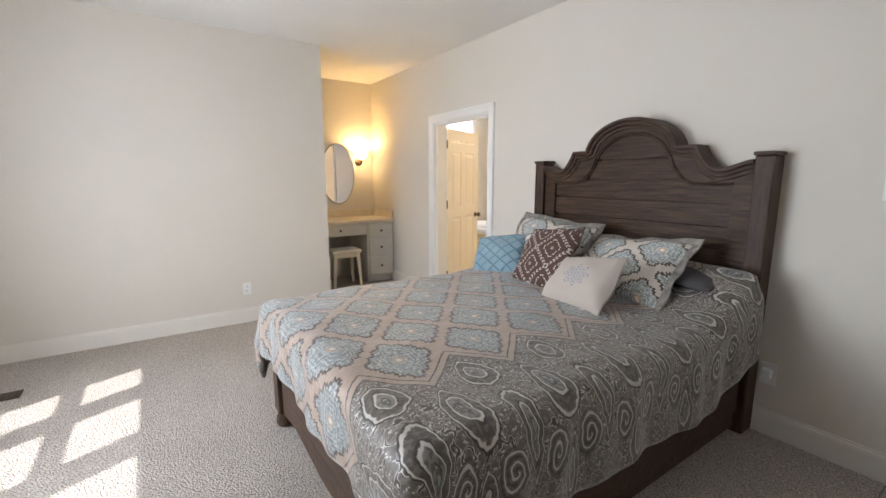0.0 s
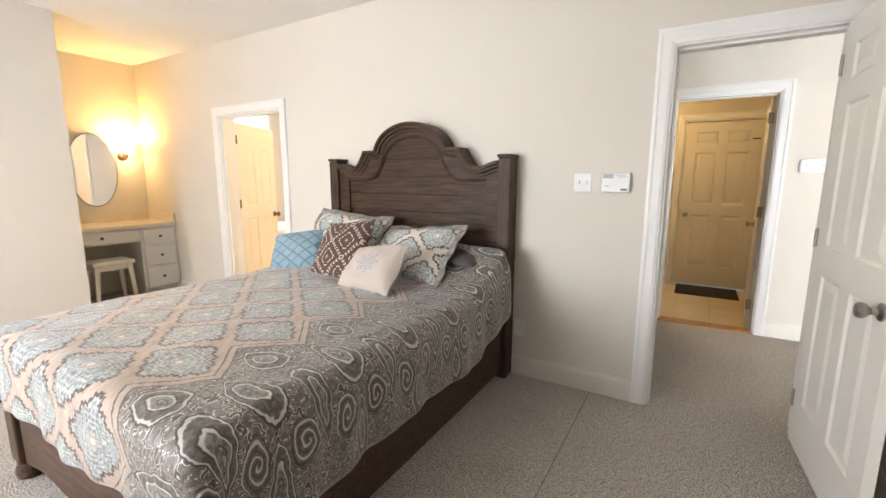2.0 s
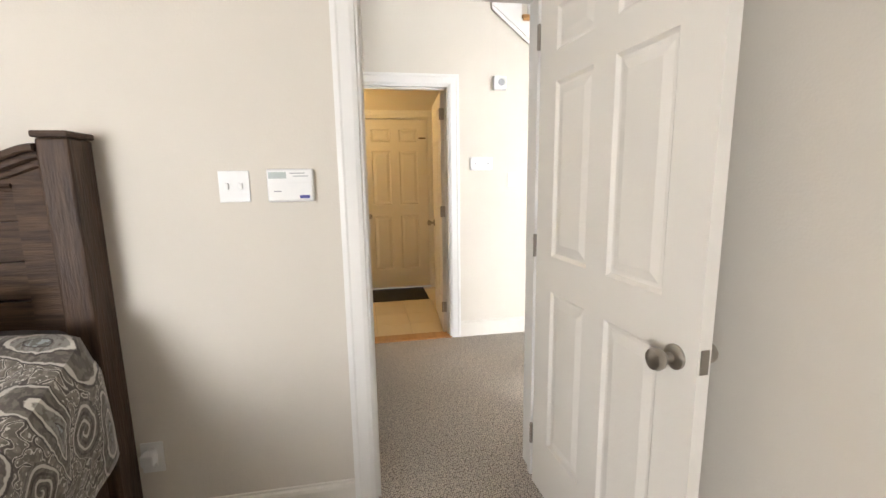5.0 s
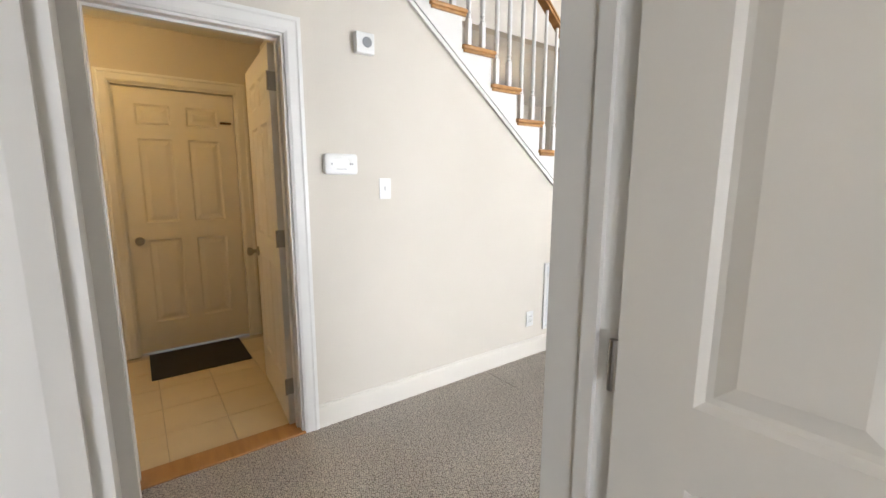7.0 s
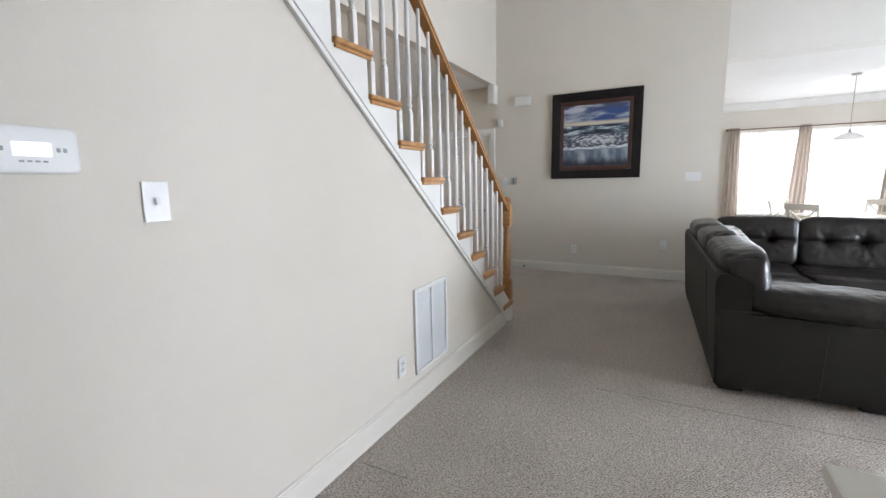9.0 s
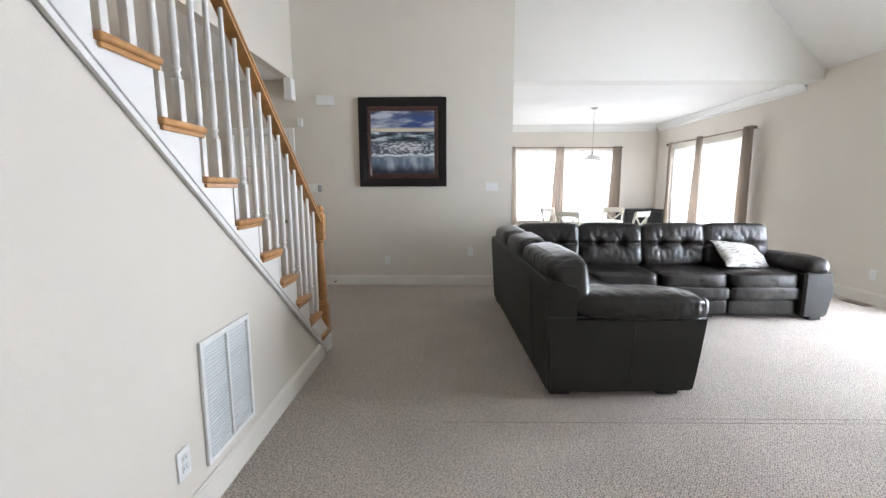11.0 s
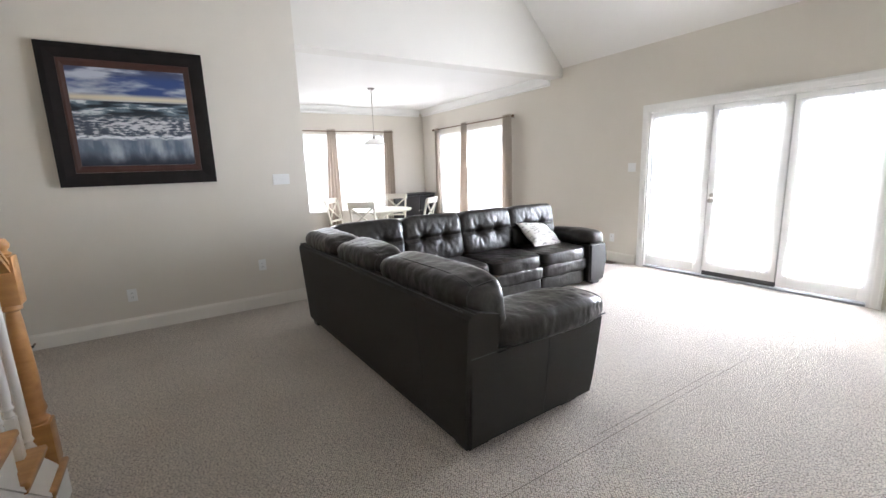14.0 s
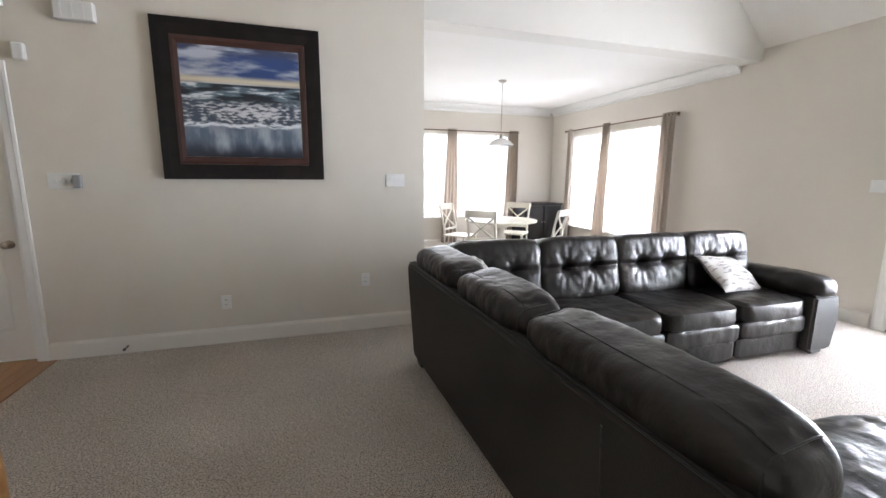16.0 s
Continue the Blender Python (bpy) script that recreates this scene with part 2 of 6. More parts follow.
def lathe(profile, seg=20, bm=None, at=(0, 0, 0)):
    """A turned solid from (radius, z) rows."""
    b = bm or bmesh.new()
    rings = []
    for r, z in profile:
        rings.append([b.verts.new((at[0] + max(r, 1e-4) * math.cos(2 * math.pi * i / seg), at[1] + max(r, 1e-4) * math.sin(2 * math.pi * i / seg), at[2] + z)) for i in range(seg)])
    for a, c in zip(rings, rings[1:]):
        for i in range(seg):
            b.faces.new((a[i], a[(i + 1) % seg], c[(i + 1) % seg], c[i]))
    b.faces.new(rings[0][::-1])
    b.faces.new(rings[-1])
    return b


def tube(points, radius, seg=10, bm=None):
    b = bm or bmesh.new()
    pts = [Vector(p) for p in points]
    rings = []
    for i, p in enumerate(pts):
        d = (pts[min(i + 1, len(pts) - 1)] - pts[max(i - 1, 0)]).normalized()
        q = d.to_track_quat("Z", "Y")
        rings.append([b.verts.new(p + q @ Vector((radius * math.cos(2 * math.pi * k / seg), radius * math.sin(2 * math.pi * k / seg), 0))) for k in range(seg)])
    for a, c in zip(rings, rings[1:]):
        for k in range(seg):
            b.faces.new((a[k], a[(k + 1) % seg], c[(k + 1) % seg], c[k]))
    b.faces.new(rings[0][::-1])
    b.faces.new(rings[-1])
    return b


def extrude_poly(points, a, depth, axis, bm=None):
    """A flat outline (u, v) pushed along an axis: x (u=y, v=z), y (u=x, v=z) or z (u=x, v=y)."""
    b = bm or bmesh.new()
    put = {"x": lambda u, v, w: (w, u, v), "y": lambda u, v, w: (u, w, v), "z": lambda u, v, w: (u, v, w)}[axis]
    lo = [b.verts.new(put(u, v, a)) for u, v in points]
    hi = [b.verts.new(put(u, v, a + depth)) for u, v in points]
    n = len(points)
    b.faces.new(lo[::-1])
    b.faces.new(hi)
    for i in range(n):
        b.faces.new((lo[i], lo[(i + 1) % n], hi[(i + 1) % n], hi[i]))
    return b


def wall(name, axis, p0, p1, a0, a1, z0, z1, holes=(), material=None, label="painted wall", kind="structure"):
    """A wall across an axis between p0 and p1, along the other axis from a0 to a1, with holes (a0, a1, z0, z1)."""
    us = sorted({a0, a1, *[h[i] for h in holes for i in (0, 1)]})
    vs = sorted({z0, z1, *[h[i] for h in holes for i in (2, 3)]})
    us = [u for u in us if a0 <= u <= a1]
    vs = [v for v in vs if z0 <= v <= z1]

    def solid(i, j):
        if not (0 <= i < len(us) - 1 and 0 <= j < len(vs) - 1):
            return False
        u, v = (us[i] + us[i + 1]) / 2, (vs[j] + vs[j + 1]) / 2
        return not any(h[0] < u < h[1] and h[2] < v < h[3] for h in holes)

    b = bmesh.new()

    def q(*c):
        b.faces.new([b.verts.new((w, u, v) if axis == "x" else (u, w, v)) for u, v, w in c])

    for i in range(len(us) - 1):
        for j in range(len(vs) - 1):
            if not solid(i, j):
                continue
            u0, u1, v0, v1 = us[i], us[i + 1], vs[j], vs[j + 1]
            for w in (p0, p1):
                q((u0, v0, w), (u1, v0, w), (u1, v1, w), (u0, v1, w))
            if not solid(i - 1, j):
                q((u0, v0, p0), (u0, v1, p0), (u0, v1, p1), (u0, v0, p1))
            if not solid(i + 1, j):
                q((u1, v0, p0), (u1, v1, p0), (u1, v1, p1), (u1, v0, p1))
            if not solid(i, j - 1):
                q((u0, v0, p0), (u1, v0, p0), (u1, v0, p1), (u0, v0, p1))
            if not solid(i, j + 1):
                q((u0, v1, p0), (u1, v1, p0), (u1, v1, p1), (u0, v1, p1))
    bmesh.ops.remove_doubles(b, verts=b.verts, dist=1e-5)
    return tagged(link_mesh(name, b, material or WALL), label, "wall", kind=kind)


def slab(name, x0, y0, z0, x1, y1, z1, material, label, category):
    return tagged(link_mesh(name, box(x0, y0, z0, x1, y1, z1), material), label, category, kind="structure")


# ---- structure ----
A, AE, B, BE, C, CE, D, N = 2.94, 3.103, 4.72, 4.84, -6.635, -6.885, -1.20, 4.495
HIGH, BEDC, DINC, ENTC = 5.40, 2.62, 2.80, 2.77
NOSE_END = -4.201 + 0.03 + 14 * 0.239
DOOR = (-0.515, 0.205, -0.01, 2.03)
BATH = (3.305, 4.245, -0.01, 1.95)
HALLD = (-0.485, 0.275, -0.01, 2.04)
WIN_Y = ((1.58, 2.06), (2.24, 2.72), (2.88, 3.24))
FDOORS = (-5.17, -2.88, 0.0, 2.05)
slab("ground", -400, -400, -0.62, 400, 400, -0.32, GRASS, "green lawn around the house", "ground")
slab("terrace", -5.2, -12, -0.30, -1.36, 6, -0.06, CONC, "pale concrete terrace outside the doors", "terrace")
slab("floor_bedroom", -1.2, -0.73, -0.12, 3.02, 6.0, 0.0, CARPET, "beige looped carpet in the bedroom", "floor")
slab("floor_living", -1.2, -11.0, -0.12, 4.78, 1.4, -0.0005, CARPET, "beige looped carpet in the living room", "floor")
slab("floor_stair_side", 4.78, -11.0, -0.12, 5.75, -0.9, -0.0005, CARPET, "beige looped carpet beside the stair", "floor")
slab("floor_mudroom", 4.78, -0.9, -0.14, 6.6, 1.4, -0.012, GROUT, "beige tiled floor of the mudroom", "floor")
slab("floor_bath", 3.0, 1.5, -0.12, 6.5, 6.87, -0.003, TILE, "beige floor of the bathroom", "floor")
slab("floor_entry", 5.75, -6.7, -0.12, 8.6, -1.0, -0.004, OAKFLOOR, "oak strip floor of the entry", "floor")
slab("ceiling_bedroom", -1.32, -0.73, BEDC, 3.0, 6.0, BEDC + 0.1, CEIL, "white painted bedroom ceiling", "ceiling")
slab("ceiling_bath", 3.06, 1.5, 2.60, 6.5, 6.87, 2.70, CEIL, "white painted bathroom ceiling", "ceiling")
slab("ceiling_mudroom", 4.84, -0.9, 2.44, 6.7, 1.4, 2.54, CEIL, "white painted mudroom ceiling", "ceiling")
slab("ceiling_dining", -1.32, -11.12, DINC, 3.6, CE, DINC + 0.1, CEIL, "white painted dining ceiling", "ceiling")
slab("ceiling_entry", 5.9, -6.7, ENTC, 8.6, -1.0, ENTC + 0.15, CEIL, "white painted entry ceiling", "ceiling")
slab("ceiling_high", 1.33, -6.9, HIGH, 8.6, 1.5, HIGH + 0.1, CEIL, "white painted high ceiling", "ceiling")
tagged(link_mesh("ceiling_slope", extrude_poly([(D - 0.12, 2.75), (1.33, HIGH), (1.33, HIGH + 0.12), (D - 0.12, 2.90)], CE, -0.73 - CE, "y"), CEIL), "white sloping vaulted ceiling", "ceiling", kind="structure")

wall("wall_bed_east", "x", A, AE, -0.85, 6.0, 0, BEDC + 0.1, (DOOR, BATH), label="cream painted wall behind the bed")
wall("wall_hall_upper", "x", A, AE, -0.85, 1.4, BEDC + 0.1, HIGH, label="cream painted upper hall wall")
wall("wall_bed_south", "y", -0.85, -0.73, D - 0.12, A, 0, HIGH, label="cream painted wall between bedroom and living room")
wall("wall_bed_west", "x", D - 0.12, D, -0.73, N + 0.1, 0, BEDC, tuple((a, b, 0.55, 2.06) for a, b in WIN_Y), label="cream painted window wall of the bedroom")
wall("wall_bed_north", "y", N, N + 0.1, D - 0.12, 1.80, 0, BEDC, label="cream painted bedroom wall")
wall("wall_alcove_west", "x", 1.70, 1.80, N + 0.1, 5.82, 0, BEDC, label="cream painted alcove wall")
wall("wall_alcove_back", "y", 5.82, 5.94, 1.70, A, 0, BEDC, label="cream painted alcove back wall")
wall("wall_bath_north", "y", 6.75, 6.87, AE, 6.5, 0, 2.6, ((4.2, 5.42, 0.9, 2.45),), label="cream painted bathroom wall")
wall("wall_bath_west", "x", A, AE, 6.0, 6.87, 0, 2.6, label="cream painted bathroom wall")
wall("wall_bath_east", "x", 6.4, 6.5, 1.6, 6.75, 0, 2.6, label="cream painted bathroom wall")
wall("wall_bath_south", "y", 1.5, 1.6, AE, 6.5, 0, 2.6, label="cream painted bathroom wall")
wall("wall_hall_east", "x", B, BE, NOSE_END, 1.4, 0, HIGH, (HALLD,), label="cream painted hall wall with a doorway")
wall("wall_hall_north", "y", 1.4, 1.5, AE, 6.7, 0, HIGH, label="cream painted hall end wall")
wall("wall_mud_east", "x", 6.45, 6.57, -0.9, 1.4, 0, 2.44, ((-0.585, 0.23, -0.01, 2.04),), label="cream painted mudroom wall")
wall("wall_mud_south", "y", -0.92, -0.80, BE, 6.57, 0, ENTC, label="cream painted mudroom wall")
wall("wall_gable", "y", CE, C, D, 8.6, 0, HIGH, ((D - 0.1, 2.85, -0.01, HIGH + 0.1), (5.87, 6.65, -0.01, 2.08)), label="cream painted gable wall with a wide opening")
# same wall as the gable; its lighter colour stands in for light on it
wall("wall_header", "y", CE, C, D, 2.85, 2.74, HIGH, material=WALL_LIT, label="cream painted wall above the dining opening")
wall("wall_west", "x", D - 0.12, D, -11.12, -0.85, 0, 2.88, (FDOORS, (-10.2, -7.85, 0.45, 2.15)), label="cream painted wall with patio doors and windows")
wall("wall_dining_south", "y", -11.12, -11.0, D, 3.6, 0, DINC, ((-0.2, 2.2, 0.6, 2.2),), label="cream painted dining window wall")
wall("wall_dining_east", "x", 3.5, 3.6, -11.0, CE, 0, DINC, label="cream painted dining wall")
wall("wall_loft", "x", 5.78, 5.9, C, 1.4, ENTC, HIGH, label="cream painted upper wall over the entry")
wall("wall_entry_east", "x", 8.5, 8.6, C, -0.9, 0, HIGH, label="cream painted entry wall")
wall("wall_entry_closet", "y", -6.95, CE - 0.02, 5.7, 6.8, 0, 2.3, label="closet back wall", material=WALL)


# ---- trim, doors and windows ----
def baseboard(name, axis, face, a0, a1, out):
    """A moulded skirting on a wall face, from a0 to a1; out is the side that it stands on."""
    p = [(0, 0), (0.015, 0), (0.015, 0.105), (0.012, 0.118), (0.006, 0.124), (0.006, 0.133), (0, 0.135)]
    b = bmesh.new()
    lo, hi = [], []
    for u, z in p:
        w = face + out * (u + 0.0005)
        lo.append(b.verts.new((w, a0, z) if axis == "x" else (a0, w, z)))
        hi.append(b.verts.new((w, a1, z) if axis == "x" else (a1, w, z)))
    n = len(p)
    for i in range(n):
        b.faces.new((lo[i], lo[(i + 1) % n], hi[(i + 1) % n], hi[i]))
    b.faces.new(lo)
    b.faces.new(hi[::-1])
    return tagged(link_mesh(name, b, BASEP), "cream-white moulded skirting board", "baseboard", kind="structure")


CW = 0.075
baseboard("baseboard", "x", A, BATH[1] + CW, 5.23, -1)
baseboard("baseboard", "x", A, DOOR[1] + CW, BATH[0] - CW, -1)
baseboard("baseboard", "y", N, D, 1.80, -1)
baseboard("baseboard", "x", D, -0.73, N, 1)
baseboard("baseboard", "y", -0.73, D, A, 1)
baseboard("baseboard", "x", B, -4.02, HALLD[0] - CW, -1)
baseboard("baseboard", "x", B, HALLD[1] + CW, 1.4, -1)
baseboard("baseboard", "x", AE, DOOR[1] + CW, 1.4, 1)
baseboard("baseboard", "x", AE, -0.85, DOOR[0] - CW, 1)
baseboard("baseboard", "y", -0.85, D, AE, -1)
baseboard("baseboard", "y", C, 2.85, 5.87 - CW, 1)
baseboard("baseboard", "x", D, CE - 4.1, -5.27, 1)
baseboard("baseboard", "x", D, -2.78, -0.85, 1)
baseboard("baseboard", "y", -11.0, D, 3.5, 1)
baseboard("baseboard", "x", 6.45, 0.23 + CW, 1.4, -1)


def casing(name, axis, face, hole, out, sill=False):
    """A moulded architrave round a hole (a0, a1, z0, z1)."""
    a0, a1, _, z1 = hole
    b = bmesh.new()
    prof = [(-0.004, 0.0), (-0.004, 0.011), (0.012, 0.016), (0.05, 0.017), (0.058, 0.021), (CW, 0.019), (CW, 0.0)]
    path = [(a0, 0.0, -1, 0), (a0, z1, -1, 1), (a1, z1, 1, 1), (a1, 0.0, 1, 0)]
    rows = []
    for a, z, da, dz in path:
        row = []
        for u, h in prof:
            w = face + out * (h + 0.0005)
            aa, zz = a + da * u, z + dz * u
            row.append(b.verts.new((w, aa, zz) if axis == "x" else (aa, w, zz)))
        rows.append(row)
    n = len(prof)
    for r, s in zip(rows, rows[1:]):
        for i in range(n):
            b.faces.new((r[i], r[(i + 1) % n], s[(i + 1) % n], s[i]))
    b.faces.new(rows[0])
    b.faces.new(rows[-1][::-1])
    return tagged(link_mesh(name, b, TRIM), "white moulded door casing", "trim", kind="structure")


def lining(name, axis, p0, p1, hole, stop):
    """The jamb boards inside a doorway, with a stop."""
    a0, a1, _, z1 = hole
    b = bmesh.new()
    for s0, s1, q0, q1, k0, k1 in ((p0, p1, a0, a0 + 0.016, 0, z1), (p0, p1, a1 - 0.016, a1, 0, z1), (p0, p1, a0 + 0.016, a1 - 0.016, z1 - 0.016, z1),
                                   (stop, stop + 0.03, a0 + 0.016, a0 + 0.028, 0, z1 - 0.016), (stop, stop + 0.03, a1 - 0.028, a1 - 0.016, 0, z1 - 0.016), (stop, stop + 0.03, a0 + 0.028, a1 - 0.028, z1 - 0.028, z1 - 0.016)):
        if axis == "x":
            box(s0, q0, k0, s1, q1, k1, bm=b)
        else:
            box(q0, s0, k0, q1, s1, k1, bm=b)
    return tagged(link_mesh(name, b, TRIM), "white painted door lining", "trim", kind="structure")


for nm, hole, f0, f1, st in (("bed", DOOR, A, AE, A + 0.045), ("bath", BATH, A, AE, A + 0.03), ("hall", HALLD, B, BE, B + 0.045)):
    casing("trim_casing", "x", f0, hole, -1)
    casing("trim_casing", "x", f1, hole, 1)
    lining("trim_lining", "x", f0 - 0.001, f1 + 0.001, hole, st)
MUDD = (-0.585, 0.23, 0, 2.04)
casing("trim_casing", "x", 6.45, MUDD, -1)
lining("trim_lining", "x", 6.449, 6.571, MUDD, 6.50)
ENTD = (5.87, 6.65, 0, 2.08)
casing("trim_casing", "y", C, ENTD, 1)
lining("trim_lining", "y", CE, C, ENTD, C - 0.09)
casing("trim_casing", "x", D, FDOORS, 1)


def leaf_mesh(w, h, th, panels=True):
    """A moulded six-panel leaf, from x 0 to w, y 0 to th; hinge at x 0."""
    b = bmesh.new()
    st, mid = 0.115 * w / 0.76, 0.10 * w / 0.76
    cols = [(st, (w - mid) / 2), ((w + mid) / 2, w - st)]
    rows = [(0.24, 0.885), (1.02, 1.645), (1.745, h - 0.11)]
    xs = sorted({0, w, *[v for c in cols for v in c]})
    zs = sorted({0, h, *[v for r in rows for v in r]})
    for side in (0, 1):
        y = th * side
        sgn = 1 if side else -1
        for i in range(len(xs) - 1):
            for j in range(len(zs) - 1):
                x0, x1, z0, z1 = xs[i], xs[i + 1], zs[j], zs[j + 1]
                rings = [(0, 0)]
                if any(abs(x0 - c[0]) < 1e-6 for c in cols) and any(abs(z0 - r[0]) < 1e-6 for r in rows):
                    rings = [(0, 0), (0.012, -0.009), (0.022, -0.009), (0.05, -0.002)]
                loops = [[b.verts.new((xx, y + sgn * d, zz)) for xx, zz in ((x0 + o, z0 + o), (x1 - o, z0 + o), (x1 - o, z1 - o), (x0 + o, z1 - o))] for o, d in rings]
                for p, q in zip(loops, loops[1:]):
                    for k in range(4):
                        b.faces.new((p[k], p[(k + 1) % 4], q[(k + 1) % 4], q[k]))
                b.faces.new(loops[-1])
    for pts in (((0, 0), (0, h)), ((w, 0), (w, h))):
        (x, z0), (_, z1) = pts
        b.faces.new([b.verts.new(c) for c in ((x, 0, z0), (x, th, z0), (x, th, z1), (x, 0, z1))])
    for z in (0, h):
        b.faces.new([b.verts.new(c) for c in ((0, 0, z), (w, 0, z), (w, th, z), (0, th, z))])
    bmesh.ops.remove_doubles(b, verts=b.verts, dist=1e-5)
    return b


def knob_mesh(sgn):
    b = lathe([(0.031, 0), (0.031, 0.006), (0.026, 0.010), (0.012, 0.014), (0.011, 0.030), (0.018, 0.036), (0.026, 0.046), (0.028, 0.056), (0.024, 0.066), (0.012, 0.071), (0.0, 0.072)], 24)
    bmesh.ops.rotate(b, verts=b.verts, cent=(0, 0, 0), matrix=Matrix.Rotation(radians(-90 * sgn), 3, "X"))
    return b


def door(name, at, rz, w, h, label, flip=False, hinges=True, metal=None, knobs=(1, -1)):
    """A door leaf on its hinge, turned by rz."""
    t = thing(name, at, label, "door", rz=rz, kind="structure")
    th = 0.035
    part("leaf", leaf_mesh(w, h, th), DOORP, t)
    for s in knobs:
        part("door_handle", knob_mesh(s), metal or METAL, t, "round satin nickel knob", True, pose(w - 0.065, th if s > 0 else 0, 0.885))
    part("latch_plate", box(w - 0.001, 0.006, 0.865, w + 0.002, th - 0.006, 0.925, 0.001), metal or METAL, t)
    if hinges:
        for z in (0.18, 1.0, h - 0.22):
            hb = lathe([(0.007, 0), (0.007, 0.09)], 10, at=(-0.004, -0.006 if not flip else th + 0.006, z))
            box(-0.002, 0.002, z, 0.0, th - 0.002, z + 0.09, bm=hb)
            part("hinge", hb, metal or METAL, t)
    return t


door("door_1", (A - 0.004, -0.478, 0.012), 183.6, 0.805, 2.0, "cream painted six-panel door standing open against the wall", flip=False)
door("door_2", (AE + 0.004, BATH[1] - 0.02, 0.012), 24, 0.76, 1.89, "cream six-panel bathroom door standing half open", knobs=(-1, 1), metal=BRONZE)
door("door_3", (BE - 0.02, HALLD[0] + 0.018, 0.012), -4, 0.74, 2.0, "cream six-panel mudroom door swung open", flip=True)
door("door_4", (6.50, -0.565, 0.012), 90, 0.775, 2.0, "cream six-panel outer door, closed", hinges=False, knobs=(1,))
door("door_5", (6.63, C - 0.03, 0.012), 180, 0.745, 2.04, "white six-panel closet door, closed", flip=True, knobs=(-1,))

# oak thresholds
tagged(link_mesh("trim_threshold", box(B - 0.02, HALLD[0], 0, BE - 0.0, HALLD[1], 0.012, 0.005), OAK), "oak threshold strip in the mudroom doorway", "trim", kind="structure")

# bedroom windows
for i, (a, b_) in enumerate(WIN_Y):
    w = thing("window_%d" % (i + 1), (D - 0.06, (a + b_) / 2, 0.55), "white sash window with two rows of panes", "window", kind="structure")
    hw = (b_ - a) / 2
    fb = bmesh.new()
    for y0, z0, y1, z1 in ((-hw, 0, -hw + 0.02, 1.51), (hw - 0.02, 0, hw, 1.51), (-hw + 0.03, 0, hw - 0.03, 0.04), (-hw + 0.03, 1.47, hw - 0.03, 1.51), (-hw + 0.03, 0.89, hw - 0.03, 0.97), (-hw + 0.03, 0.45, hw - 0.03, 0.47)):
        box(-0.03, y0, z0, 0.03, y1, z1, bm=fb)
    part("window_frame", fb, TRIM, w)
    g = part("pane", box(-0.003, -hw + 0.03, 0.04, 0.003, hw - 0.03, 1.47), GLASS, w)
    g.visible_shadow = False
    part("window_sill", box(0.03, -hw - 0.03, -0.03, 0.11, hw + 0.03, -0.002, 0.006), TRIM, w)

# bathroom window
w = thing("window_5", (4.81, 6.81, 0.9), "white bathroom window", "window", kind="structure")
fb = bmesh.new()
for x0, z0, x1, z1 in ((-0.61, 0, -0.56, 1.55), (0.56, 0, 0.61, 1.55), (-0.56, 0, 0.56, 0.05), (-0.56, 1.50, 0.56, 1.55), (-0.02, 0.05, 0.02, 1.50)):
    box(x0, -0.03, z0, x1, 0.03, z1, bm=fb)
part("window_frame", fb, TRIM, w)
g = part("pane", box(-0.56, -0.003, 0.05, 0.56, 0.003, 1.50), GLASS, w)
g.visible_shadow = False


def sheer_mesh(width, height, folds, depth, pinch=0.0, n=90, rows=14):
    """A gathered sheer panel across x, hanging down from z 0."""
    b = bmesh.new()
    g = []
    for j in range(rows + 1):
        v = j / rows
        k = 1 - pinch * math.sin(math.pi * v)
        row = []
        for i in range(n + 1):
            u = i / n - 0.5
            fold = depth * math.sin(u * folds * 2 * math.pi + 0.7 * math.sin(u * 17)) * (0.8 + 0.2 * math.sin(v * 4 + u * 9))
            row.append(b.verts.new((u * width * k, fold, -v * height)))
        g.append(row)
    for j in range(rows):
        for i in range(n):
            b.faces.new((g[j][i], g[j][i + 1], g[j + 1][i + 1], g[j + 1][i]))
    return b


part("sheer_curtain", sheer_mesh(1.2, 1.5, 14, 0.01), SHEER, w, "white sheer", True, pose(0, -0.12, 1.53))

# patio doors
fd = thing("door_6", (D - 0.06, -4.025, 0), "white three-panel glazed patio doors with sheer curtains", "patio door", kind="structure")
W3 = (FDOORS[1] - FDOORS[0]) / 3
fb = bmesh.new()
H3 = FDOORS[3]
for y0, z0, y1, z1 in ((-1.145, 0, -1.115, H3), (1.115, 0, 1.145, H3), (-1.115, H3 - 0.03, 1.115, H3), (-1.115, H3 - 0.05, 1.115, H3 - 0.03)):
    box(-0.062 if z0 != H3 - 0.05 else -0.05, y0, z0, 0.062 if z0 != H3 - 0.05 else -0.024, y1, z1, bm=fb)
part("door_frame", fb, TRIM, fd)
part("door_sill", box(-0.07, -1.115, 0.0, 0.075, 1.115, 0.022, 0.004), GREYP, fd, "grey metal sill")
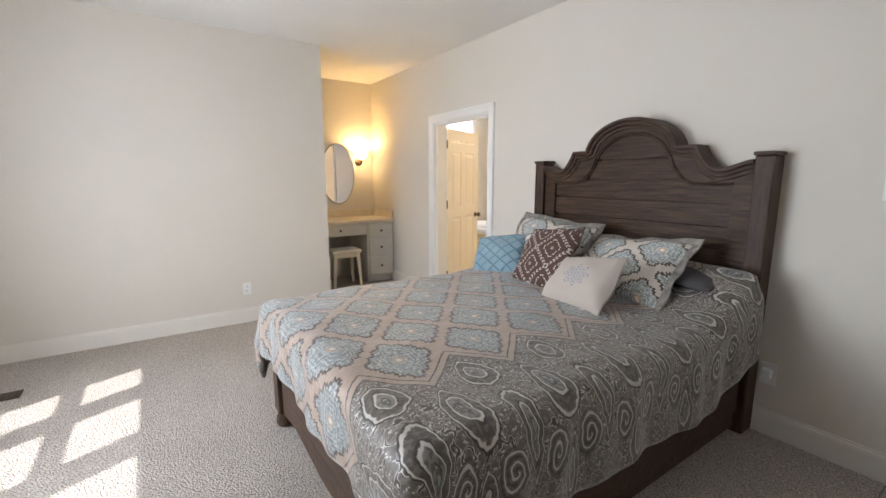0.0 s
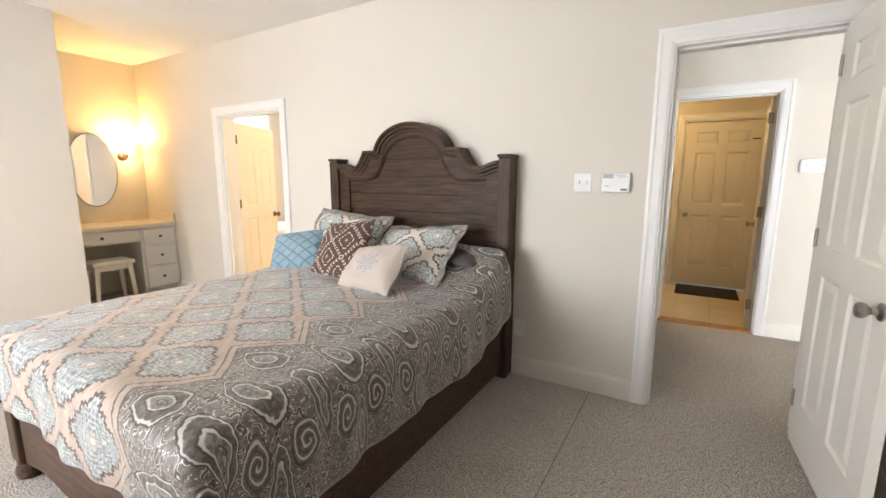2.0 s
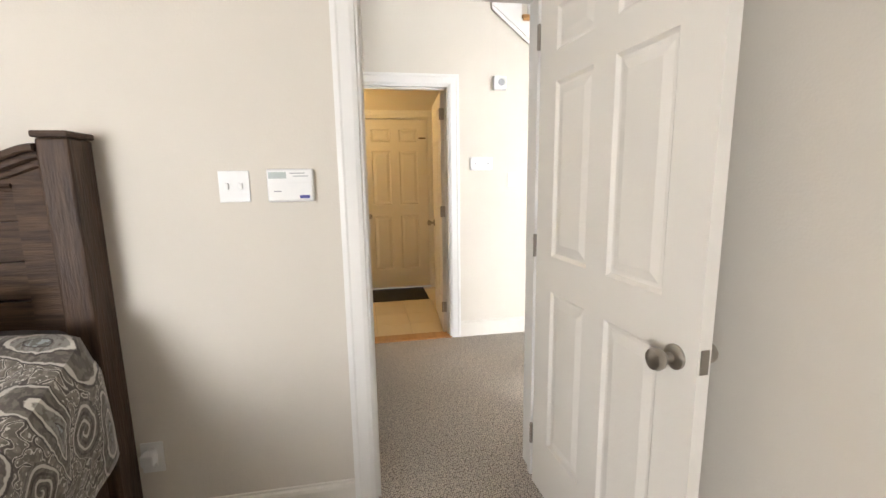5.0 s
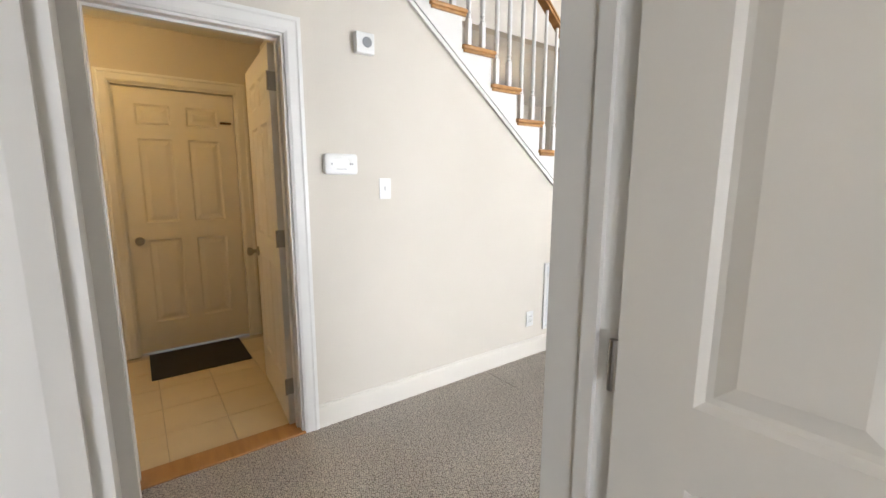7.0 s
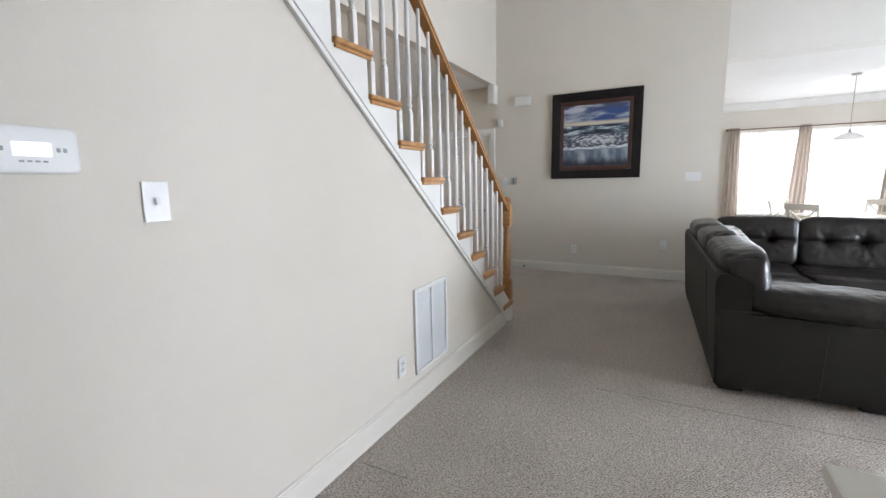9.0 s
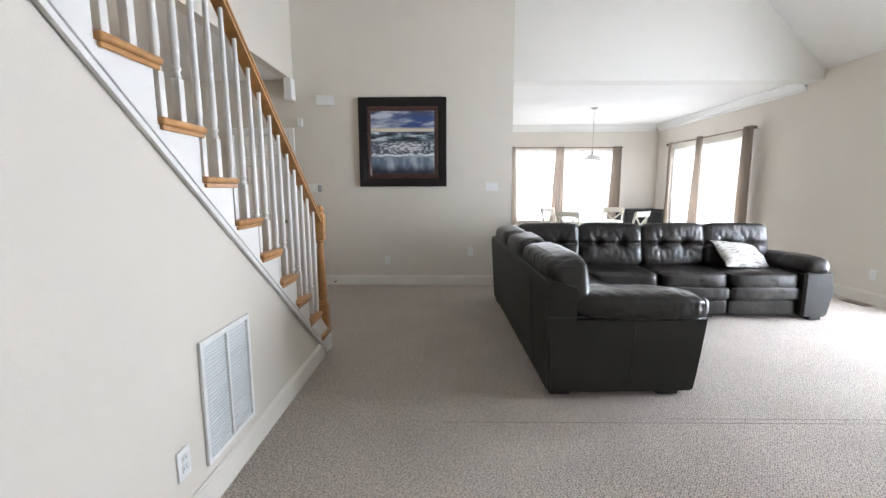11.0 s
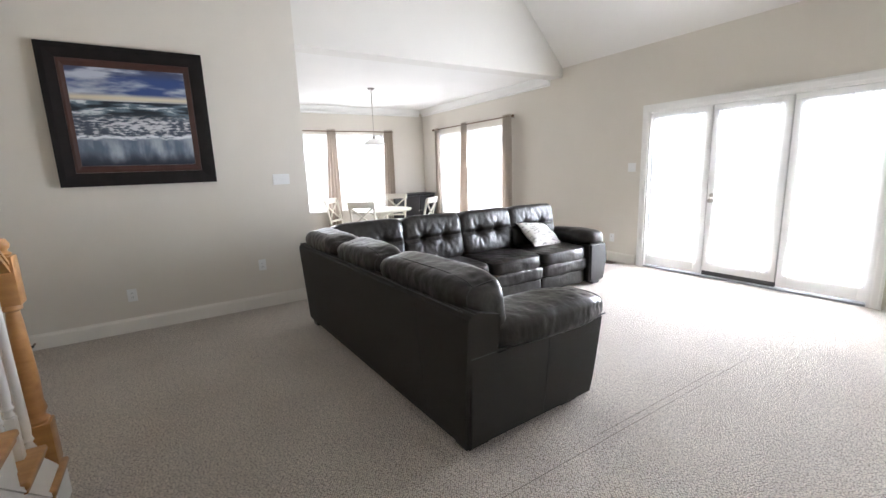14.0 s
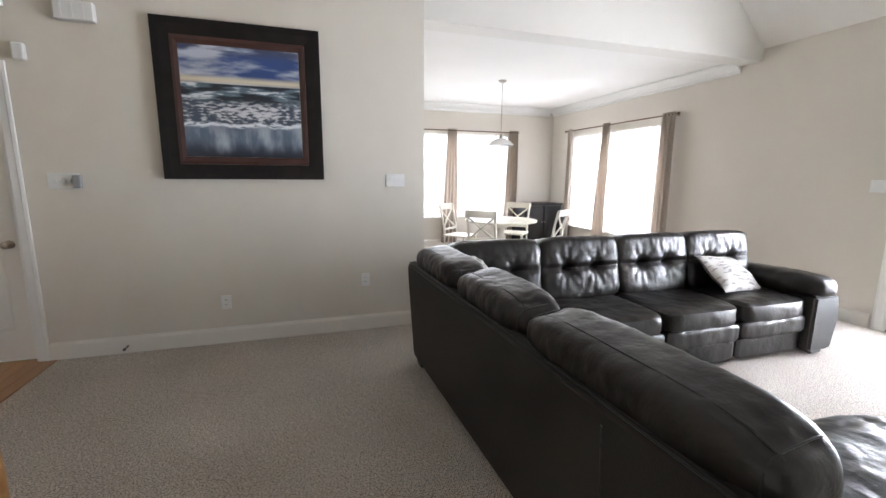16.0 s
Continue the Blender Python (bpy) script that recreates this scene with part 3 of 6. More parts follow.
for k in range(3):
    yc = -1.145 + W3 * (k + 0.5)
    hw = W3 / 2 - 0.005
    if k:
        part("weather_strip", box(-0.018, yc - W3 / 2 - 0.008, 0.03, -0.008, yc - W3 / 2 + 0.008, H3 - 0.032), DARKG, fd, "dark seal between two doors")
    lb = bmesh.new()
    z0, z1 = (0.075 if k == 1 else 0.03), H3 - 0.031
    s = 0.10
    for y0, a0, y1, a1 in ((-hw, z0, -hw + s, z1), (hw - s, z0, hw, z1), (-hw + s, z0, hw - s, z0 + 0.16), (-hw + s, z1 - 0.12, hw - s, z1)):
        box(-0.022, yc + y0, a0, 0.022, yc + y1, a1, 0.003, bm=lb)
    lf = part("door_panel", lb, TRIM, fd)
    g = part("pane", box(-0.004, yc - hw + s, z0 + 0.16, 0.004, yc + hw - s, z1 - 0.12), GLASS, lf)
    g.visible_shadow = False
    sb = sheer_mesh(2 * hw - 0.11, 1.80, 15, 0.008, 0.10)
    part("sheer_curtain", sb, SHEER, lf, "gathered white sheer", True, pose(0.045, yc, 1.965, 0, 0, 90))
    part("curtain_rod", tube([(0.045, yc - hw + 0.03, 1.955), (0.045, yc + hw - 0.03, 1.955)], 0.006), PLASTIC, lf)
    if k == 1:
        part("kick_strip", box(-0.015, yc - hw, 0.024, 0.018, yc + hw, 0.073), DARKG, fd, "dark sweep under the middle door")
        for z in (0.93, 0.99):
            hb = lathe([(0.026, 0), (0.026, 0.008), (0.012, 0.012), (0.012, 0.03), (0.024, 0.036), (0.026, 0.05), (0.018, 0.06), (0, 0.061)] if z < 0.96 else [(0.026, 0), (0.026, 0.01), (0.02, 0.016), (0, 0.017)], 20)
            bmesh.ops.rotate(hb, verts=hb.verts, cent=(0, 0, 0), matrix=Matrix.Rotation(radians(90), 3, "Y"))
            part("door_handle", hb, METAL, lf, "satin nickel knob and lock", True, pose(0.022, yc - hw + 0.05, z))


# dining windows with rods, sheers and drapes
def drape_mesh(top_w, bot_w, height, depth, folds=5, shift=0.0):
    b = bmesh.new()
    n, rows = 60, 16
    g = []
    for j in range(rows + 1):
        v = j / rows
        k = top_w + (bot_w - top_w) * v ** 0.8
        g.append([b.verts.new(((i / n - 0.5) * k + shift * v, depth * math.sin(i / n * folds * 2 * math.pi + 0.5 * math.sin(v * 3)), -v * height)) for i in range(n + 1)])
    for j in range(rows):
        for i in range(n):
            b.faces.new((g[j][i], g[j][i + 1], g[j + 1][i + 1], g[j + 1][i]))
    bmesh.ops.solidify(b, geom=b.faces[:], thickness=0.004)
    return b


def dressed_window(name, at, rz, w, z0, z1, label, split):
    """A window in the plane y 0 of its own frame, seen from +y."""
    t = thing(name, at, label, "window", rz=rz, kind="structure")
    fb = bmesh.new()
    hw = w / 2
    for x0, a0, x1, a1 in ((-hw, z0, -hw + 0.05, z1), (hw - 0.05, z0, hw, z1), (-hw + 0.05, z0, hw - 0.05, z0 + 0.06), (-hw + 0.05, z1 - 0.06, hw - 0.05, z1), (split - 0.05, z0 + 0.06, split + 0.05, z1 - 0.06), (-hw + 0.05, (z0 + z1) / 2 - 0.02, split - 0.05, (z0 + z1) / 2 + 0.02), (split + 0.05, (z0 + z1) / 2 - 0.02, hw - 0.05, (z0 + z1) / 2 + 0.02)):
        box(x0, -0.05, a0, x1, 0.0, a1, bm=fb)
    part("window_frame", fb, TRIM, t)
    g = part("pane", box(-hw + 0.05, -0.028, z0 + 0.06, hw - 0.05, -0.022, z1 - 0.06), GLASS, t)
    g.visible_shadow = False
    part("window_sill", box(-hw - 0.05, 0.06, z0 - 0.03, hw + 0.05, 0.12, z0 - 0.002, 0.005), TRIM, t)
    for x0, x1 in ((-hw, split), (split, hw)):
        part("sheer_curtain", sheer_mesh(x1 - x0 - 0.02, z1 - z0 + 0.02, 16, 0.010), SHEER, t, "gathered white sheer", True, pose((x0 + x1) / 2, 0.095, z1 + 0.02))
    return t


def curtain_set(at, rz, rod, rz_z, drapes, floor=0.05):
    r = thing("curtain_rod", (*at, rz_z), "dark bronze curtain rod with ball finials", "curtain rod", "dining curtains", rz)
    part("rod", tube([(rod[0], 0.14, 0), (rod[1], 0.14, 0)], 0.011), BRONZE, r)
    for x in rod:
        part("finial", lathe([(0.0, -0.025), (0.018, -0.018), (0.025, 0), (0.018, 0.018), (0.0, 0.025)], 14), BRONZE, r, "", True, pose(x, 0.14, 0))
    for x in (rod[0] + 0.12, rod[1] - 0.12):
        part("bracket", box(x - 0.008, 0.0, -0.012, x + 0.008, 0.14, -0.011 + 0.004), BRONZE, r)
    for x, tw, bw, sh in drapes:
        c = thing("curtain", (*at, rz_z), "taupe grommet-top curtain hanging from the rod", "curtain", "dining curtains", rz)
        part("drape", drape_mesh(tw, bw, rz_z - floor, 0.035, 4, sh), CURT, c, "", True, pose(x, 0.14, 0.035))
        for gk in range(4):
            gx = x - tw / 2 + tw * (gk + 0.5) / 4
            gb = lathe([(0.022, -0.003), (0.022, 0.003)], 14)
            bmesh.ops.rotate(gb, verts=gb.verts, cent=(0, 0, 0), matrix=Matrix.Rotation(radians(90), 3, "Y"))
            part("grommet", gb, METAL, c, "", False, pose(gx, 0.14, 0))


dressed_window("window_6", (D - 0.06, -9.02, 0), -90, 2.35, 0.45, 2.15, "white twin dining window with sheers", 0.05)
curtain_set((D, -9.0), -90, (-1.38, 1.30), 2.28, ((-1.22, 0.24, 0.30, 0.0), (0.10, 0.16, 0.34, 0.08), (1.14, 0.10, 0.16, 0.02)))
dressed_window("window_7", (1.0, -11.06, 0), 0, 2.4, 0.60, 2.20, "white twin dining window with sheers", 0.05)
curtain_set((1.0, -11.0), 0, (-1.30, 1.38), 2.28, ((-1.20, 0.20, 0.30, 0.05), (0.12, 0.18, 0.34, 0.06), (1.25, 0.2, 0.3, -0.03)))


# crown moulding in the dining room
def crown(name, axis, face, a0, a1, out):
    p = [(0, 0.0), (0.10, 0.0), (0.10, -0.018), (0.082, -0.028), (0.062, -0.062), (0.03, -0.098), (0.02, -0.105), (0.02, -0.135), (0.0, -0.145)]
    b = bmesh.new()
    lo, hi = [], []
    for u, z in p:
        w = face + out * (u + 0.001)
        lo.append(b.verts.new((w, a0, DINC - 0.001 + z) if axis == "x" else (a0, w, DINC - 0.001 + z)))
        hi.append(b.verts.new((w, a1, DINC - 0.001 + z) if axis == "x" else (a1, w, DINC - 0.001 + z)))
    for i in range(len(p)):
        b.faces.new((lo[i], lo[(i + 1) % len(p)], hi[(i + 1) % len(p)], hi[i]))
    b.faces.new(lo)
    b.faces.new(hi[::-1])
    return tagged(link_mesh(name, b, TRIM), "white crown moulding", "trim", kind="structure")


crown("trim_crown", "x", D, -11.0, CE, 1)
crown("trim_crown", "y", -11.0, D + 0.1, 3.5, 1)

# carpet seams
for x0, y0, x1, y1 in ((0.75, -3.0545, 3.75, -3.0515), (1.2, -3.0985, 2.45, -3.0965), (4.40, -1.781, 4.66, -1.777), (1.3, 0.512, 2.90, 0.516)):
    tagged(link_mesh("trim_carpet_seam", box(x0, y0, 0.0, x1, y1, 0.0015), SEAM), "worn seam line in the carpet", "trim", kind="structure")


# ---- staircase ----
RISE, RUN, NOSE = 0.1975, 0.239, -4.201
STEPS = 14
st = thing("staircase", (B, NOSE, 0), "straight stair with oak treads and white risers", "staircase")
SW = 0.98
# closed side under the flight, with the step line cut in it
prof = [(0.03, 0.0), (0.03, RISE - 0.027)]
for i in range(STEPS):
    y = 0.03 + i * RUN
    prof.append((y, (i + 1) * RISE - 0.027))
    prof.append((y + RUN, (i + 1) * RISE - 0.027))
prof.append((0.03 + STEPS * RUN, 0.0))
clean = []
for p_ in prof:
    if not clean or (abs(p_[0] - clean[-1][0]) + abs(p_[1] - clean[-1][1])) > 1e-6:
        clean.append(p_)
part("side_wall", extrude_poly(clean, 0.0, 0.10, "x"), WALL, st, "cream painted wall under the stair")
part("side_wall", extrude_poly(clean, SW - 0.06, 0.06, "x"), WALL, st)
slope = RISE / RUN
part("stringer_face", extrude_poly([(-0.035, 0.0), (-0.035, 0.14)] + [(0.03, RISE - 0.029)] + [c for c in clean[2:-1] if c[1] > RISE - 0.02] + [(0.03 + RUN * STEPS, 0.79 * (0.03 + RUN * STEPS) - 0.071), (0.090, 0.0)], -0.012, 0.011, "x"), TRIM, st, "white skirt board under the treads")
mould = bmesh.new()
for dz, hh in ((0.034, 0.020), (-0.004, 0.026)):
    y0, y1 = 0.16, 0.03 + RUN * STEPS
    za = lambda y: 0.79 * y - 0.071 + dz
    extrude_poly([(y0, za(y0)), (y1, za(y1)), (y1, za(y1) + hh), (y0, za(y0) + hh)], -0.022, 0.012, "x", mould)
part("moulding", mould, TRIM, st, "raised white moulding along the skirt")
for i in range(STEPS):
    y, z = i * RUN, (i + 1) * RISE
    tb = box(-0.035, y, z - 0.027, SW, y + RUN + 0.03, z, 0.010, seg=3)
    tread = part("tread", tb, OAK, st, smooth=True)
    part("tread_cove", box(-0.026, y + 0.008, z - 0.045, -0.0125, y + RUN + 0.022, z - 0.0275, 0.004), OAK, tread)
    part("riser", box(0.10, y + 0.031, z - RISE, SW - 0.06, y + 0.05, z - 0.028), TRIM, st)


def baluster_mesh(h):
    b = box(-0.016, -0.016, 0, 0.016, 0.016, 0.17, 0.002)
    lathe([(0.012, 0.168), (0.017, 0.178), (0.012, 0.19), (0.012, 0.196), (0.018, 0.206), (0.013, 0.22), (0.0165, 0.26), (0.015, 0.40), (0.0105, h)], 10, b)
    return b


RAILH = 0.87
rail_z = lambda y: RISE + slope * y + RAILH - 0.06
for i in range(STEPS):
    for f in (0.30, 0.78):
        y = i * RUN + f * RUN
        if i == 0 and f < 0.5:
            continue
        h = rail_z(y) - (i + 1) * RISE
        part("baluster", baluster_mesh(h), TRIM, st, "", True, pose(0.03, y, (i + 1) * RISE))
rb = bmesh.new()
y0, y1 = 0.07, STEPS * RUN
for a, b_, c, d in ((-0.030, 0.030, 0.0, 0.022), (-0.024, 0.024, 0.022, 0.050), (-0.033, 0.033, 0.030, 0.046)):
    extrude_poly([(y0, rail_z(y0) + c), (y1, rail_z(y1) + c), (y1, rail_z(y1) + d), (y0, rail_z(y0) + d)], 0.03 + a, b_ - a, "x", rb)
part("handrail", rb, OAK, st, "moulded oak handrail")
nb = box(-0.045, -0.045, RISE, 0.045, 0.045, 0.40, 0.004)
lathe([(0.036, 0.40), (0.042, 0.415), (0.030, 0.43), (0.030, 0.44), (0.040, 0.46), (0.033, 0.50), (0.036, 0.58), (0.026, 0.86), (0.022, 0.90), (0.034, 0.91), (0.034, 0.925), (0.026, 0.935)], 18, nb)
box(-0.041, -0.041, 0.93, 0.041, 0.041, 1.13, 0.004, bm=nb)
lathe([(0.03, 1.13), (0.038, 1.14), (0.026, 1.15), (0.026, 1.155), (0.034, 1.165), (0.036, 1.18), (0.026, 1.20), (0.0, 1.208)], 18, nb)
part("newel_post", nb, OAK, st, "turned oak newel post", True, pose(0.03, 0.03, 0))


# ---- soft shapes ----
def soft_box(sx, sy, sz, e=0.35, seg=20, dimples=(), rough=0.006, freq=5.0, seed=0.0, pucker=0.0, **_):
    """A padded block of half sizes sx, sy, sz, with rounded edges, pulled in round the dimples (x, y, z, radius, depth)."""
    b = bmesh.new()
    n = 2 / e
    seen = {}

    def vert(p):
        key = tuple(round(c, 5) for c in p)
        if key not in seen:
            k = (abs(p[0]) ** n + abs(p[1]) ** n + abs(p[2]) ** n) ** (-1 / n)
            q = Vector((p[0] * k, p[1] * k, p[2] * k))
            nrm = Vector((math.copysign(abs(q.x) ** (n - 1), q.x) / sx, math.copysign(abs(q.y) ** (n - 1), q.y) / sy, math.copysign(abs(q.z) ** (n - 1), q.z) / sz)).normalized()
            w = Vector((q.x * sx, q.y * sy, q.z * sz))
            h = rough * noise.noise(Vector((w.x * freq + seed, w.y * freq, w.z * freq))) + rough * 0.55 * noise.noise(Vector((w.x * freq * 3.1, w.y * freq * 3.1 + seed, w.z * freq * 3.1)))
            h += rough * 0.35 * noise.noise(Vector((w.x * 38 + seed, w.y * 38, w.z * 9)))
            for x, y, z, r, d in dimples:
                h -= d * math.exp(-((w - Vector((x, y, z))).length / r) ** 2)
            seen[key] = b.verts.new(w + nrm * h)
        return seen[key]

    big = max(sx, sy, sz)
    cells = [max(6, round(seg * 1.6 * v / big)) for v in (sx, sy, sz)]
    for ax in range(3):
        u, v = (ax + 1) % 3, (ax + 2) % 3
        for side in (-1, 1):
            for i in range(cells[u]):
                for j in range(cells[v]):
                    quad = []
                    for di, dj in ((0, 0), (1, 0), (1, 1), (0, 1)):
                        p = [0.0, 0.0, 0.0]
                        p[ax], p[u], p[v] = side, 2 * (i + di) / cells[u] - 1, 2 * (j + dj) / cells[v] - 1
                        quad.append(vert(p))
                    b.faces.new(quad if side > 0 else quad[::-1])
    return b


def pillow_mesh(w, h, t, seed=0.0, n=22):
    """A knife-edge pillow in the xz plane, with drawn-in edges and pointed corners; its UVs run over its face."""
    b = bmesh.new()
    uv = b.loops.layers.uv.new("UVMap")
    sheets = []
    for side in (1, -1):
        g = []
        for j in range(n + 1):
            row = []
            for i in range(n + 1):
                u, v = 2 * i / n - 1, 2 * j / n - 1
                k = max(0.0, (1 - u * u) * (1 - v * v)) ** 0.42
                x = u * w / 2 * (1 - 0.06 * (1 - v * v))
                z = v * h / 2 * (1 - 0.06 * (1 - u * u))
                y = side * t / 2 * k * (1 + 0.14 * noise.noise(Vector((u * 2 + seed, v * 2, side))))
                y += 0.02 * noise.noise(Vector((u * 1.5 + seed, v * 1.5, 5)))
                row.append((b.verts.new((x, y, z)), (u / 2 + 0.5, v / 2 + 0.5)))
            g.append(row)
        sheets.append(g)
        for j in range(n):
            for i in range(n):
                c = [g[j][i], g[j][i + 1], g[j + 1][i + 1], g[j + 1][i]]
                f = b.faces.new([q[0] for q in c])
                for lp, q in zip(f.loops, c):
                    lp[uv].uv = q[1]
    bmesh.ops.remove_doubles(b, verts=b.verts, dist=1e-4)
    return b


# ---- woven patterns ----
class Nodes:
    """Short hand for arithmetic in a node tree."""

    def __init__(self, name, rough=0.8, sheen=0.3):
        self.m = bpy.data.materials.new(name)
        self.m.use_nodes = True
        self.n, self.l = self.m.node_tree.nodes, self.m.node_tree.links
        self.b = self.n["Principled BSDF"]
        self.b.inputs["Roughness"].default_value, self.b.inputs["Sheen Weight"].default_value = rough, sheen

    def put(self, sock, v):
        if isinstance(v, bpy.types.NodeSocket):
            self.l.new(v, sock)
        else:
            sock.default_value = v

    def f(self, op, a, b=0.0, c=0.0):
        k = self.n.new("ShaderNodeMath")
        k.operation = op
        for s, v in zip(k.inputs, (a, b, c)):
            self.put(s, v)
        return k.outputs[0]

    def step(self, a, lo, hi):
        k = self.n.new("ShaderNodeMapRange")
        k.interpolation_type = "SMOOTHSTEP"
        for s, v in zip(k.inputs, (a, lo, hi)):
            self.put(s, v)
        return k.outputs[0]

    def mix(self, f, a, b):
        k = self.n.new("ShaderNodeMix")
        k.data_type = "RGBA"
        self.put(k.inputs[0], f)
        for s, v in ((k.inputs[6], a), (k.inputs[7], b)):
            self.put(s, (*v, 1) if isinstance(v, tuple) else v)
        return k.outputs[2]

    def noise_at(self, vec, scale, detail=2.0):
        k = self.n.new("ShaderNodeTexNoise")
        k.inputs["Scale"].default_value, k.inputs["Detail"].default_value = scale, detail
        self.l.new(vec, k.inputs["Vector"])
        return k.outputs

    def uv(self, scale=(1, 1)):
        k = self.n.new("ShaderNodeUVMap")
        mp = self.n.new("ShaderNodeMapping")
        mp.inputs["Scale"].default_value = (*scale, 1)
        self.l.new(k.outputs[0], mp.inputs[0])
        sp = self.n.new("ShaderNodeSeparateXYZ")
        self.l.new(mp.outputs[0], sp.inputs[0])
        return mp.outputs[0], sp.outputs[0], sp.outputs[1]

    def done(self, colour, height=None, dist=0.004):
        self.put(self.b.inputs["Base Color"], colour)
        if height is not None:
            bp = self.n.new("ShaderNodeBump")
            bp.inputs["Strength"].default_value, bp.inputs["Distance"].default_value = 0.5, dist
            self.l.new(height, bp.inputs["Height"])
            self.l.new(bp.outputs[0], self.b.inputs["Normal"])
        return self.m


TAUPE, BROWN, BLUEG, IVORY, SLATE = (0.37, 0.285, 0.22), (0.068, 0.045, 0.033), (0.265, 0.30, 0.30), (0.58, 0.555, 0.50), (0.10, 0.095, 0.082)


def medallions(k, vec, x, y, px, py, ou, ov, band=TAUPE):
    """Offset rows of lobed blue medallions with jagged brown edges between plain bands."""
    nz = k.noise_at(vec, 60, 2)[0]
    wob = k.f("SUBTRACT", nz, 0.5)
    xs, ys = k.f("DIVIDE", x, px), k.f("DIVIDE", y, py)
    u = k.f("ADD", k.f("ADD", xs, ys), ou)
    v = k.f("ADD", k.f("SUBTRACT", xs, ys), ov)
    fu, fv = k.f("SUBTRACT", k.f("FRACT", k.f("ADD", u, 100.0)), 0.5), k.f("SUBTRACT", k.f("FRACT", k.f("ADD", v, 100.0)), 0.5)
    au, av = k.f("ABSOLUTE", fu), k.f("ABSOLUTE", fv)
    d, t = k.f("MAXIMUM", au, av), k.f("MINIMUM", au, av)
    r = k.f("SQRT", k.f("ADD", k.f("MULTIPLY", fu, fu), k.f("MULTIPLY", fv, fv)))
    ang = k.f("ARCTAN2", fv, fu)
    lobe = k.f("MULTIPLY", k.f("COSINE", k.f("MULTIPLY", t, 30.0)), 0.022)
    tooth = k.f("MULTIPLY", k.f("COSINE", k.f("MULTIPLY", t, 95.0)), 0.017)
    edge = k.f("ADD", k.f("ADD", k.f("MULTIPLY", d, 0.80), k.f("MULTIPLY", r, 0.22)), k.f("ADD", lobe, k.f("MULTIPLY", wob, 0.06)))
    rings = k.f("SINE", k.f("ADD", k.f("MULTIPLY", edge, 88.0), k.f("MULTIPLY", k.f("COSINE", k.f("MULTIPLY", ang, 8.0)), 1.6)))
    net = k.f("MULTIPLY", k.f("SINE", k.f("MULTIPLY", fu, 62.0)), k.f("SINE", k.f("MULTIPLY", fv, 62.0)))
    speck = k.f("ADD", k.f("ADD", rings, k.f("MULTIPLY", wob, 7.0)), k.f("MULTIPLY", net, 0.9))
    col = k.mix(k.f("MULTIPLY", k.step(speck, 0.75, 1.1), 0.6), BLUEG, IVORY)
    col = k.mix(k.f("MULTIPLY", k.step(speck, -0.55, -1.0), 0.65), col, (0.105, 0.095, 0.078))
    col = k.mix(k.f("MULTIPLY", k.step(net, 0.60, 0.85), 0.5), col, (0.10, 0.085, 0.068))
    col = k.mix(k.step(r, 0.095, 0.08), col, TAUPE)
    col = k.mix(k.step(r, 0.05, 0.035), col, IVORY)
    rim = k.f("ADD", edge, tooth)
    col = k.mix(k.step(rim, 0.385, 0.395), col, (0.062, 0.040, 0.028))
    col = k.mix(k.step(rim, 0.432, 0.442), col, band)
    return col, speck


